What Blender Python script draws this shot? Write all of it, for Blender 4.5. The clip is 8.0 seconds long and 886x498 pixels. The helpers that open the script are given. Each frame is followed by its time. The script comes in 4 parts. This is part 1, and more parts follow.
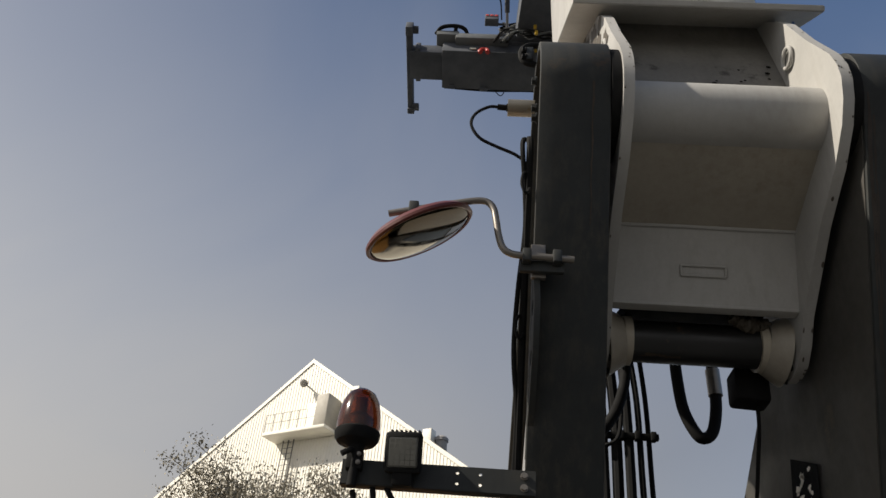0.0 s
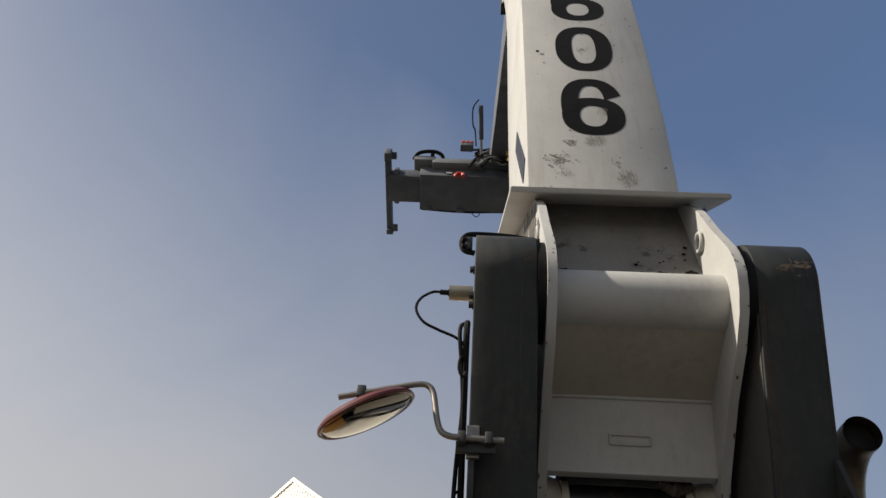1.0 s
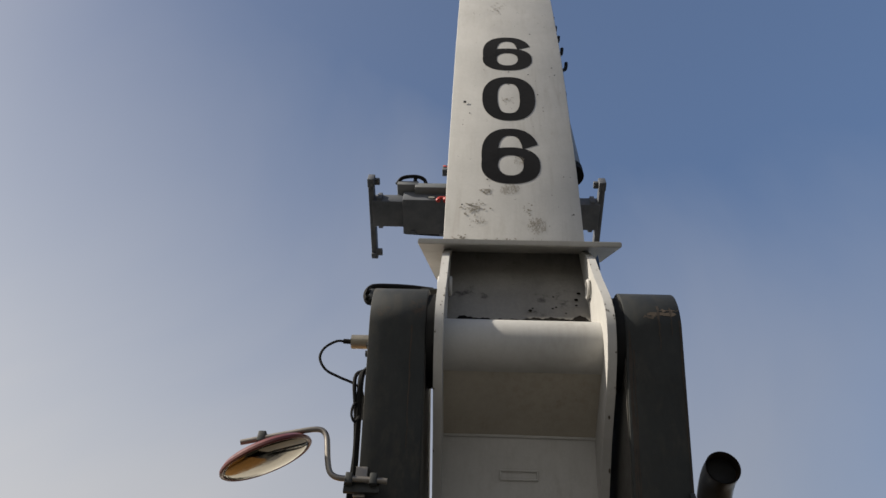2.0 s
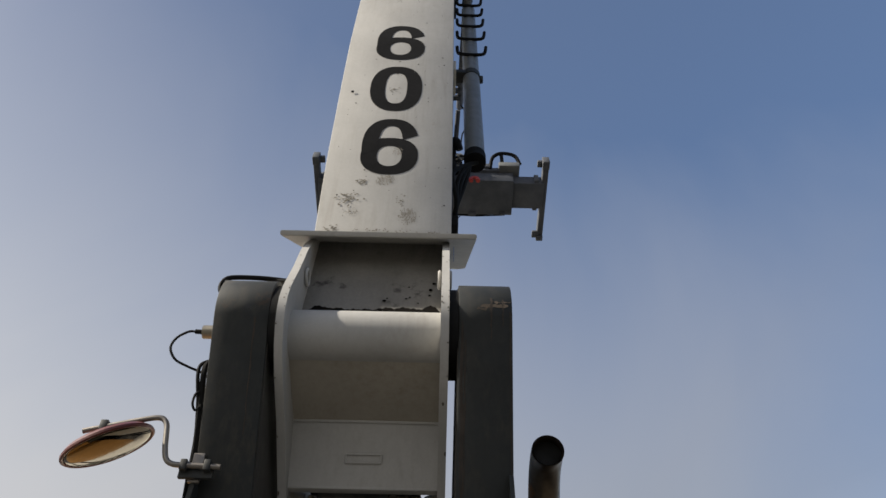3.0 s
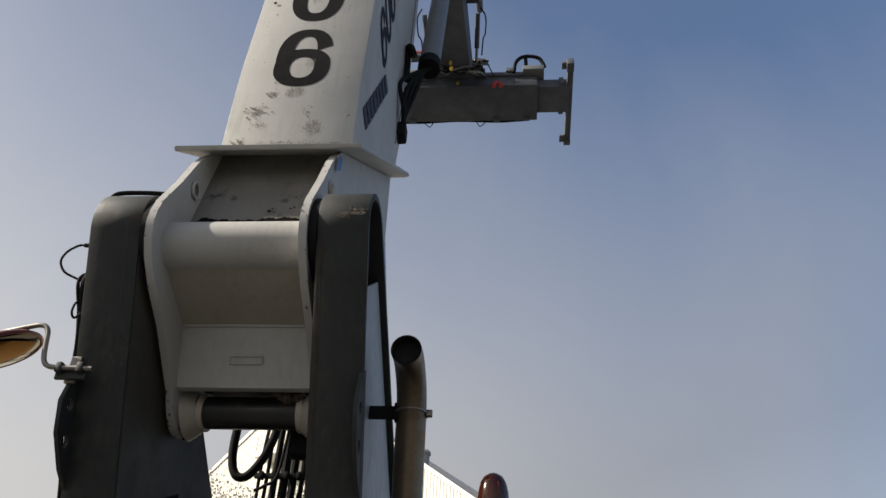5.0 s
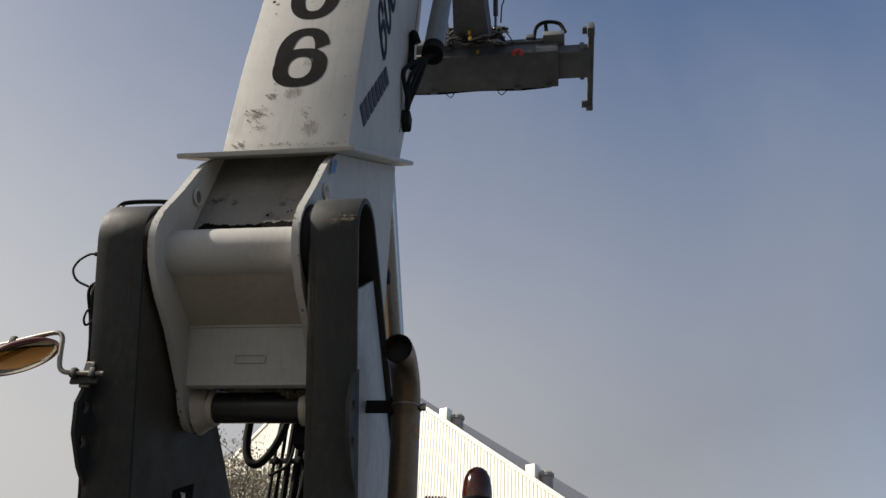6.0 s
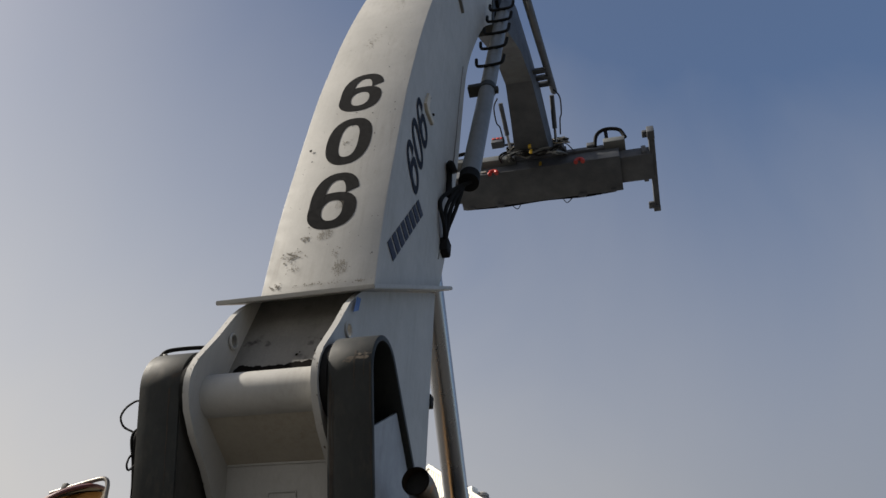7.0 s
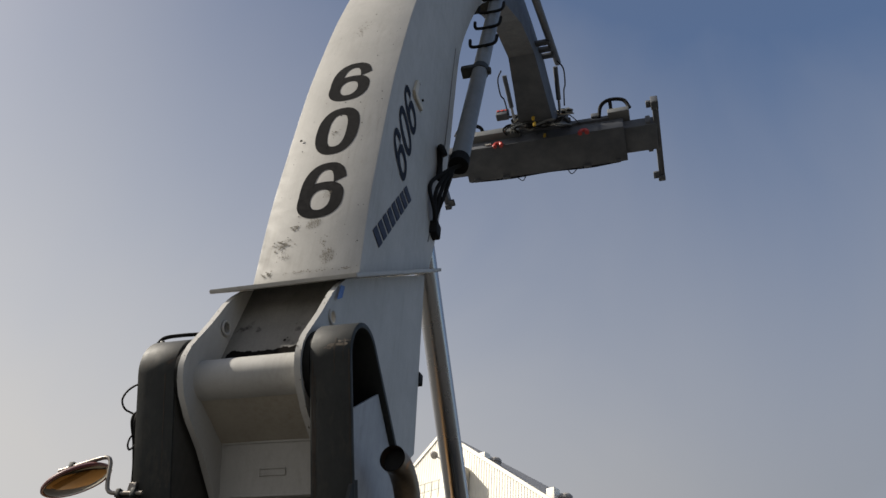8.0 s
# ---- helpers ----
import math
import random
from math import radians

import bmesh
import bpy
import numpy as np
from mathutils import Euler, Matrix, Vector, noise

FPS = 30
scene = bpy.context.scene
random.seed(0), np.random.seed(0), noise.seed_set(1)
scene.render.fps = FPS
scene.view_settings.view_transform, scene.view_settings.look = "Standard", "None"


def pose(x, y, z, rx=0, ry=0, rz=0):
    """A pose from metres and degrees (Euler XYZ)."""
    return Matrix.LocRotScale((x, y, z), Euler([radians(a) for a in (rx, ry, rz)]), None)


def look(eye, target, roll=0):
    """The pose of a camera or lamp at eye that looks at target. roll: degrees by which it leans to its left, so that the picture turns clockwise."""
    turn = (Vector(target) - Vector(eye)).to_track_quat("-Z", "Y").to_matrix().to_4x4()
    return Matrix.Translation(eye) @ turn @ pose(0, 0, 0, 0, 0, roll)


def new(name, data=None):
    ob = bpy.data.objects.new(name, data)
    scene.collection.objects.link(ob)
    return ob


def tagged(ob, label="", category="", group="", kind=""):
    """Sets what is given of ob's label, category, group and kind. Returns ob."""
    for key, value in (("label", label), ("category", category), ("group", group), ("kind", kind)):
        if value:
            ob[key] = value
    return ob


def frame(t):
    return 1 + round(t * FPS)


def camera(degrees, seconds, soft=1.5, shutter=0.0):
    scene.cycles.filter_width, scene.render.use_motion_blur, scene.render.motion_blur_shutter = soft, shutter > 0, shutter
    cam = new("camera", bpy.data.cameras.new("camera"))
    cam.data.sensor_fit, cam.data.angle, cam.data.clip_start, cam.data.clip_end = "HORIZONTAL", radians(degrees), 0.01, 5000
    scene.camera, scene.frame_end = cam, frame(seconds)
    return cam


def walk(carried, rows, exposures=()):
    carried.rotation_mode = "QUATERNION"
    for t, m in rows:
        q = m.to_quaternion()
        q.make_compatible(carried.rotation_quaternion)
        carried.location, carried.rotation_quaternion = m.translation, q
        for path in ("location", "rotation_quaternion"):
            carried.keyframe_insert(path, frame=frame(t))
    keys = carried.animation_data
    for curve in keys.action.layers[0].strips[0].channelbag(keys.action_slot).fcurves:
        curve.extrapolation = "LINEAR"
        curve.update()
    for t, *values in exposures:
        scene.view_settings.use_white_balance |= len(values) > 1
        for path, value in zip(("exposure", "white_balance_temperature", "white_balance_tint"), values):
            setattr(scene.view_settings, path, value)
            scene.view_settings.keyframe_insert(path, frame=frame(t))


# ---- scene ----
cam = camera(59.0, 8.0)
PATH = [
    (0, (-0.892, -2.205, 1.586), (-0.995, -0.581, 2.748), 5.1),
    (0.5, (-0.865, -2.48, 1.582), (-0.916, -0.94, 2.856), 3.8),
    (1, (-0.728, -2.662, 1.619), (-0.804, -1.21, 2.992), 4.2),
    (1.2, (-0.621, -2.719, 1.602), (-0.713, -1.305, 3.014), 4.1),
    (2.3, (-0.092, -3.119, 1.547), (-0.156, -1.682, 2.937), 2.7),
    (2.5, (0.018, -3.171, 1.555), (0.016, -1.709, 2.919), 1.3),
    (3, (0.365, -3.175, 1.535), (0.364, -1.707, 2.893), 1.3),
    (3.5, (0.613, -3.224, 1.546), (0.61, -1.752, 2.901), 1.2),
    (4, (0.849, -3.322, 1.524), (0.785, -1.757, 2.767), 2.0),
    (4.5, (1.095, -3.316, 1.539), (0.993, -1.748, 2.776), 2.3),
    (5, (1.376, -3.213, 1.497), (1.211, -1.602, 2.671), 3.2),
    (5.2, (1.448, -3.212, 1.49), (1.272, -1.549, 2.588), 3.3),
    (6.3, (1.747, -3.512, 1.604), (1.436, -1.865, 2.695), 3.0),
    (6.5, (1.856, -3.538, 1.603), (1.498, -1.952, 2.768), 3.4),
    (7, (2.104, -3.584, 1.607), (1.645, -2.132, 2.904), 4.8),
    (7.5, (2.248, -3.674, 1.631), (1.789, -2.274, 2.983), 3.5),
    (8, (2.42, -3.807, 1.566), (1.913, -2.313, 2.795), 4.8),
]
walk(cam, [(t, look(eye, target, roll)) for t, eye, target, roll in PATH],
     [(0, 0.34), (0.5, 0.42), (1, 0.54), (2.5, 0.66), (3.5, 0.74), (4.5, 0.70), (5.2, 0.61), (6.5, 0.46), (8, 0.45)])

# ---- light ----
SUN = Vector((-0.76, -0.165, 0.62)).normalized()
world = bpy.data.worlds.new("sky")
scene.world = world
world.use_nodes = True
wn, wl = world.node_tree.nodes, world.node_tree.links
wn.clear()
sky = wn.new("ShaderNodeTexSky")
sky.sky_type, sky.sun_disc = "NISHITA", False
sky.sun_elevation = math.asin(SUN.z)
sky.sun_rotation = math.atan2(SUN.x, SUN.y)
sky.air_density, sky.dust_density, sky.ozone_density = 1.0, 3.0, 3.0

# morning mist: thick near the horizon and towards the sun, thinning overhead
co = wn.new("ShaderNodeTexCoord")
sep = wn.new("ShaderNodeSeparateXYZ")
wl.new(co.outputs["Generated"], sep.inputs[0])
dot = wn.new("ShaderNodeVectorMath")
dot.operation = "DOT_PRODUCT"
dot.inputs[1].default_value = SUN
wl.new(co.outputs["Generated"], dot.inputs[0])
wisp = wn.new("ShaderNodeTexNoise")
wisp.inputs["Scale"].default_value, wisp.inputs["Detail"].default_value, wisp.inputs["Distortion"].default_value = 1.9, 5, 0.6
wl.new(co.outputs["Generated"], wisp.inputs["Vector"])


def calc(op, a, b=0.0, c=0.0, clamp=False):
    n = wn.new("ShaderNodeMath")
    n.operation, n.use_clamp = op, clamp
    for k, v in enumerate((a, b, c)):
        if isinstance(v, (int, float)):
            n.inputs[k].default_value = v
        else:
            wl.new(v, n.inputs[k])
    return n.outputs[0]


MIST_LOW, MIST_SUN, MIST_BASE = 1.85, 0.46, 1.59
height = calc("MULTIPLY", sep.outputs["Z"], -MIST_LOW)
glow = calc("MULTIPLY", dot.outputs["Value"], MIST_SUN)
fog = calc("ADD", calc("ADD", height, glow), calc("MULTIPLY", wisp.outputs["Fac"], 0.48))
fog = calc("ADD", fog, calc("MULTIPLY", calc("MINIMUM", calc("ADD", dot.outputs["Value"], 0.08), 0.0), 0.9))
fog = calc("ADD", fog, MIST_BASE - 0.54, clamp=True)
light = calc("MULTIPLY_ADD", dot.outputs["Value"], 0.055, 0.378)
light = calc("MULTIPLY_ADD", sep.outputs["Z"], -0.08, light)
air = wn.new("ShaderNodeVectorMath")
air.operation = "SCALE"
wl.new(calc("MULTIPLY_ADD", dot.outputs["Value"], -0.028, 0.094), air.inputs["Scale"])
wl.new(sky.outputs[0], air.inputs[0])
mist = wn.new("ShaderNodeVectorMath")
mist.operation = "SCALE"
mist.inputs[0].default_value = (1.0, 0.98, 0.965)
wl.new(light, mist.inputs["Scale"])
blend = wn.new("ShaderNodeMix")
blend.data_type = "RGBA"
wl.new(fog, blend.inputs[0])
wl.new(air.outputs[0], blend.inputs[6])
wl.new(mist.outputs[0], blend.inputs[7])
# the air brightens low towards the sun and high away from it
slant = calc("MULTIPLY_ADD", dot.outputs["Value"], 2.783, -1.171)
slant = calc("MULTIPLY_ADD", slant, sep.outputs["Z"], calc("MULTIPLY_ADD", dot.outputs["Value"], -1.722, 0.67))
slant = calc("MAXIMUM", calc("MINIMUM", slant, 0.32), -0.36)
back = wn.new("ShaderNodeBackground")
lee = calc("MULTIPLY_ADD", calc("MINIMUM", calc("ADD", dot.outputs["Value"], 0.08), 0.0), -0.75, 1.0)
wl.new(calc("MULTIPLY", calc("MULTIPLY_ADD", slant, -0.6, 1.0), lee), back.inputs["Strength"])
out = wn.new("ShaderNodeOutputWorld")
wl.new(blend.outputs[2], back.inputs[0])
wl.new(back.outputs[0], out.inputs[0])
sun = new("sun", bpy.data.lights.new("sun", "SUN"))
sun.data.energy, sun.data.angle, sun.data.color = 4.6, radians(1.2), (1.0, 0.92, 0.80)
sun.matrix_world = look((0, 0, 0), -SUN)


# ---- materials ----
def material(name, base, rough=0.5, metal=0.0, spots=None, amount=0.0, scale=6.0, grain=0.15, bump=0.05, coat=0.0, spec=0.5, streak=1.0, runs=None, run_amount=0.35):
    """Paint, metal, rubber: a base colour with fine grain, broad variation, worn or dirty spots and slight relief."""
    m = bpy.data.materials.new(name)
    m.use_nodes = True
    n, l = m.node_tree.nodes, m.node_tree.links
    p = n["Principled BSDF"]
    p.inputs["Metallic"].default_value = metal
    p.inputs["Coat Weight"].default_value = coat
    p.inputs["Specular IOR Level"].default_value = spec
    co = n.new("ShaderNodeTexCoord")
    mp = n.new("ShaderNodeMapping")
    mp.inputs["Scale"].default_value = (1, 1, streak)
    l.new(co.outputs["Object"], mp.inputs[0])

    def tex(sc, detail=5, ro=0.6):
        t = n.new("ShaderNodeTexNoise")
        t.inputs["Scale"].default_value, t.inputs["Detail"].default_value, t.inputs["Roughness"].default_value = sc, detail, ro
        l.new(mp.outputs[0], t.inputs["Vector"])
        return t.outputs["Fac"]

    def ramp(src, a, b, ca, cb):
        r = n.new("ShaderNodeValToRGB")
        r.color_ramp.elements[0].position, r.color_ramp.elements[1].position = a, b
        r.color_ramp.elements[0].color, r.color_ramp.elements[1].color = (*ca, 1), (*cb, 1)
        l.new(src, r.inputs[0])
        return r.outputs[0]

    lo = [c * (1 - grain) for c in base]
    hi = [min(1, c * (1 + grain)) for c in base]
    broad = ramp(tex(scale * 0.35), 0.3, 0.7, lo, hi)
    fine = ramp(tex(scale * 12), 0.3, 0.7, (1 - grain * 0.6,) * 3, (1, 1, 1))
    mul = n.new("ShaderNodeMix")
    mul.data_type, mul.blend_type = "RGBA", "MULTIPLY"
    mul.inputs[0].default_value = 1
    l.new(broad, mul.inputs[6])
    l.new(fine, mul.inputs[7])
    col = mul.outputs[2]
    if spots:
        mix = n.new("ShaderNodeMix")
        mix.data_type = "RGBA"
        edge = 0.72 - 0.3 * amount
        l.new(ramp(tex(scale, 8, 0.7), edge, edge + 0.08, (0, 0, 0), (1, 1, 1)), mix.inputs[0])
        l.new(col, mix.inputs[6])
        mix.inputs[7].default_value = (*spots, 1)
        col = mix.outputs[2]
    if runs:
        ms = n.new("ShaderNodeMapping")
        ms.inputs["Scale"].default_value = (1, 1, 0.07)
        l.new(co.outputs["Object"], ms.inputs[0])
        ts = n.new("ShaderNodeTexNoise")
        ts.inputs["Scale"].default_value, ts.inputs["Detail"].default_value, ts.inputs["Roughness"].default_value = 26, 6, 0.65
        l.new(ms.outputs[0], ts.inputs["Vector"])
        cl = ramp(tex(2.3, 4), 0.35, 0.7, (0, 0, 0), (1, 1, 1))
        st = ramp(ts.outputs["Fac"], 0.46, 0.72, (0, 0, 0), (1, 1, 1))
        mm2 = n.new("ShaderNodeMath")
        mm2.operation = "MULTIPLY"
        l.new(cl, mm2.inputs[0])
        l.new(st, mm2.inputs[1])
        m3 = n.new("ShaderNodeMath")
        m3.operation = "MULTIPLY"
        l.new(mm2.outputs[0], m3.inputs[0])
        m3.inputs[1].default_value = run_amount
        mixr = n.new("ShaderNodeMix")
        mixr.data_type = "RGBA"
        l.new(m3.outputs[0], mixr.inputs[0])
        l.new(col, mixr.inputs[6])
        mixr.inputs[7].default_value = (*runs, 1)
        col = mixr.outputs[2]
    l.new(col, p.inputs["Base Color"])
    l.new(ramp(tex(scale * 2), 0.3, 0.7, (max(0, rough - 0.1),) * 3, (min(1, rough + 0.12),) * 3), p.inputs["Roughness"])
    if bump:
        b = n.new("ShaderNodeBump")
        b.inputs["Strength"].default_value, b.inputs["Distance"].default_value = bump, 0.01
        l.new(tex(scale * 8), b.inputs["Height"])
        l.new(b.outputs[0], p.inputs["Normal"])
    return m


WHITE = material("white_paint", (0.425, 0.416, 0.392), 0.6, spots=(0.31, 0.27, 0.21), amount=0.16, scale=5, grain=0.10, spec=0.3, runs=(0.19, 0.16, 0.12), run_amount=0.32)
GREY = material("dark_grey_paint", (0.024, 0.0265, 0.0255), 0.62, spec=0.35, spots=(0.06, 0.043, 0.03), amount=0.22, scale=3, grain=0.25, runs=(0.085, 0.07, 0.05), run_amount=0.6)
LIGHTWEB = material("light_grey_paint", (0.30, 0.305, 0.31), 0.5, grain=0.1, runs=(0.15, 0.14, 0.12), run_amount=0.5)
BLACK = material("black_rubber", (0.013, 0.013, 0.013), 0.75, grain=0.2, spec=0.1)
GREASE = material("black_grease", (0.012, 0.011, 0.01), 0.9, grain=0.2, bump=0.0, spec=0.0)
# dark grey lifted and blued: mist over the distant boom and spreader painted in
BOOMGREY = material("hazed_boom_paint", (0.094, 0.101, 0.114), 0.65, grain=0.25, spec=0.3)
STEEL = material("dull_steel", (0.22, 0.20, 0.175), 0.42, 0.7, grain=0.15)
CHROME = material("chrome", (0.36, 0.36, 0.365), 0.24, 1.0, scale=0.8, grain=0.03, bump=0.0, streak=0.05)
EXHAUST = material("scorched_steel", (0.16, 0.12, 0.08), 0.4, 0.8, spots=(0.30, 0.13, 0.04), amount=0.5, scale=4, grain=0.3)
INK = material("black_decal", (0.013, 0.013, 0.014), 0.85, grain=0.15, bump=0, spec=0.06, spots=(0.10, 0.10, 0.095), amount=0.12, scale=14)
RED = material("red_paint", (0.5, 0.045, 0.035), 0.5)
YELLOW = material("yellow_paint", (0.6, 0.38, 0.03), 0.5)
BLUE = material("blue_decal", (0.05, 0.13, 0.35), 0.5)
CLAD = material("white_cladding", (0.92, 0.88, 0.77), 0.5, grain=0.04)
ROOF = material("grey_roofing", (0.3, 0.29, 0.28), 0.7, grain=0.15)
GROUND = material("worn_concrete", (0.074, 0.073, 0.070), 0.85, scale=2, grain=0.3, bump=0.4)
BARK = material("bark", (0.10, 0.075, 0.05), 0.9, grain=0.3, bump=0.5)
# paler than foliage: the haze before the trees is in this colour
LEAF = material("hazed_leaf", (0.30, 0.27, 0.20), 0.7, grain=0.3)


# dusty post grey, lightened to hold bounce light off the white side plate
WEBGREY = material("bounce_lit_grey_paint", (0.066, 0.062, 0.055), 0.6, spots=(0.10, 0.085, 0.065), amount=0.35, scale=2.5, grain=0.25, spec=0.3, runs=(0.10, 0.085, 0.065), run_amount=0.5)
SIDEINK = material("slate_decal", (0.022, 0.026, 0.037), 0.75, grain=0.2, bump=0, spec=0.1)
# beige that stands for the shade on the hall's entrance box
SHADED_BOX = material("shaded_box_paint", (0.40, 0.37, 0.31), 0.6, grain=0.1)
# grime spots and runs over a base darkened for the recess's shade
GRIMY_SHADE = material("grimy_shaded_paint", (0.185, 0.175, 0.155), 0.6, spots=(0.05, 0.045, 0.04), amount=0.4, scale=5, grain=0.25, runs=(0.05, 0.045, 0.04), run_amount=0.5)
FOOTWHITE = material("soiled_white_paint", (0.37, 0.335, 0.275), 0.5, spots=(0.2, 0.16, 0.11), amount=0.25, scale=4, grain=0.14, runs=(0.16, 0.12, 0.08), run_amount=0.4)
BRAND = material("brand_blue", (0.022, 0.028, 0.052), 0.8, grain=0.1, bump=0)
DIRT = material("dried_dirt", (0.21, 0.19, 0.155), 0.9, grain=0.3)
SHAFT = material("shaft_paint", (0.02, 0.02, 0.02), 0.4, spots=(0.13, 0.085, 0.05), amount=0.3, scale=4, grain=0.2)
SCRAPE = material("scraped_rust", (0.07, 0.052, 0.035), 0.7, spots=(0.19, 0.135, 0.08), amount=0.5, scale=20, grain=0.3)
RUST = material("rust", (0.045, 0.034, 0.025), 0.8, grain=0.35)
OCHRE = material("ochre_paint", (0.36, 0.19, 0.055), 0.5, grain=0.15)
CREAM = material("cream_paint", (0.50, 0.45, 0.36), 0.5, grain=0.12)
BRASS = material("brass", (0.36, 0.32, 0.25), 0.4, 0.7, spots=(0.26, 0.18, 0.07), amount=0.5, scale=9, grain=0.15)
REDBROWN = material("dark_red_plastic", (0.10, 0.02, 0.015), 0.4, grain=0.15)
LAMPFACE = material("lamp_face", (0.12, 0.117, 0.10), 0.3, grain=0.2, bump=0)
CYL = material("grey_paint", (0.16, 0.165, 0.16), 0.4, grain=0.12)


# ---- shaping ----
def part(name, bm, mat, parent=None, label="", smooth=35):
    me = bpy.data.meshes.new(name)
    bmesh.ops.recalc_face_normals(bm, faces=bm.faces)
    bm.to_mesh(me)
    bm.free()
    me.materials.append(mat)
    ob = new(name, me)
    if smooth:
        me.shade_smooth()
        me.set_sharp_from_angle(angle=radians(smooth))
    if parent:
        ob.parent = parent
    if label:
        ob["label"] = label
    return ob


def box(bm, size, m=None, bevel=0.0):
    r = bmesh.ops.create_cube(bm, size=1, matrix=(m or Matrix()) @ Matrix.Diagonal((*size, 1)))
    if bevel:
        e = list({e for v in r["verts"] for e in v.link_edges})
        bmesh.ops.bevel(bm, geom=e, offset=bevel, segments=2, profile=0.5, affect="EDGES")
    return bm


def rod(bm, a, b, r, r2=None, n=20, caps=True):
    a, b = Vector(a), Vector(b)
    d = b - a
    m = Matrix.Translation((a + b) / 2) @ d.to_track_quat("Z", "Y").to_matrix().to_4x4()
    bmesh.ops.create_cone(bm, cap_ends=caps, segments=n, radius1=r, radius2=r if r2 is None else r2, depth=d.length, matrix=m)
    return bm


def prism(bm, yz, x0, x1, bevel=0.0):
    """A plate or box whose outline in the y-z plane is extruded from x0 to x1."""
    f = bm.faces.new([bm.verts.new((x0, y, z)) for y, z in yz])
    r = bmesh.ops.extrude_face_region(bm, geom=[f])
    vs = [v for v in r["geom"] if isinstance(v, bmesh.types.BMVert)]
    bmesh.ops.translate(bm, verts=vs, vec=(x1 - x0, 0, 0))
    if bevel:
        bm.normal_update()
        es = [e for e in bm.edges if e.is_manifold and e.calc_face_angle(0) > 0.6 and e.verts[0] in (set(vs) | set(f.verts))]
        bmesh.ops.bevel(bm, geom=es, offset=bevel, segments=2, profile=0.5, affect="EDGES")
    return bm


def smooth_line(pts, steps=8):
    """A Catmull-Rom line through the points."""
    p = [Vector(q) for q in pts]
    p = [2 * p[0] - p[1], *p, 2 * p[-1] - p[-2]]
    line = []
    for i in range(1, len(p) - 2):
        for k in range(steps):
            t = k / steps
            line.append(0.5 * (2 * p[i] + (p[i + 1] - p[i - 1]) * t + (2 * p[i - 1] - 5 * p[i] + 4 * p[i + 1] - p[i + 2]) * t * t
                               + (3 * p[i] - p[i - 1] - 3 * p[i + 1] + p[i + 2]) * t ** 3))
    return [*line, p[-2]]


def sweep(bm, pts, r, n=10, steps=8, smooth=True, caps=True):
    """A round bar, pipe, hose or cable along a line."""
    line = smooth_line(pts, steps) if smooth else [Vector(q) for q in pts]
    side = Vector((0.31, 0.52, 0.79))
    rings = []
    for i, c in enumerate(line):
        d = (line[min(i + 1, len(line) - 1)] - line[max(i - 1, 0)]).normalized()
        side = (side - d * side.dot(d)).normalized()
        up = d.cross(side)
        rr = r[i * len(r) // len(line)] if isinstance(r, (list, tuple)) else r
        rings.append([bm.verts.new(c + rr * (side * math.cos(a) + up * math.sin(a))) for a in [2 * math.pi * k / n for k in range(n)]])
    for a, b in zip(rings, rings[1:]):
        for k in range(n):
            bm.faces.new((a[k], a[(k + 1) % n], b[(k + 1) % n], b[k]))
    if caps:
        bm.faces.new(rings[0]), bm.faces.new(rings[-1])
    return bm


B = bmesh.new


def thing(name, label, category, at=(0, 0, 0), group="", kind=""):
    e = new(name)
    e.location = at
    return tagged(e, label, category, group, kind)



def glass(name, tint, rough=0.05):
    m = bpy.data.materials.new(name)
    m.use_nodes = True
    p = m.node_tree.nodes["Principled BSDF"]
    p.inputs["Base Color"].default_value = (*tint, 1)
    p.inputs["Roughness"].default_value, p.inputs["Transmission Weight"].default_value = rough, 0.85
    return m


AMBER = glass("amber_plastic", (0.12, 0.024, 0.006), 0.12)
MIRROR = material("mirror_face", (0.10, 0.083, 0.058), 0.03, 1.0, grain=0.02, bump=0.0)
HOLE = material("dark_bore", (0.006, 0.006, 0.006), 0.9, grain=0.1)


def between(line, z):
    """The y of a line in the y-z plane at the height z."""
    for a, b in zip(line, line[1:]):
        if min(a.z, b.z) <= z <= max(a.z, b.z):
            return a.y + (b.y - a.y) * (z - a.z) / (b.z - a.z)
    return line[0].y if z < line[0].z else line[-1].y


def plate(bm, pts, thick, normal):
    """A flat plate through 3D points in one plane, thickened along normal."""
    f = bm.faces.new([bm.verts.new(p) for p in pts])
    r = bmesh.ops.extrude_face_region(bm, geom=[f])
    bmesh.ops.translate(bm, verts=[v for v in r["geom"] if isinstance(v, bmesh.types.BMVert)], vec=Vector(normal) * thick)
    return bm


def bolt(parent, at, axis, r=0.014, mat=None):
    bm = B()
    a = Vector(at)
    d = Vector(axis).normalized()
    rod(bm, a, a + d * r * 0.35, r * 1.25, n=16)
    rod(bm, a + d * r * 0.3, a + d * r * 1.3, r, n=6)
    return part("bolt", bm, mat or GREY, parent)


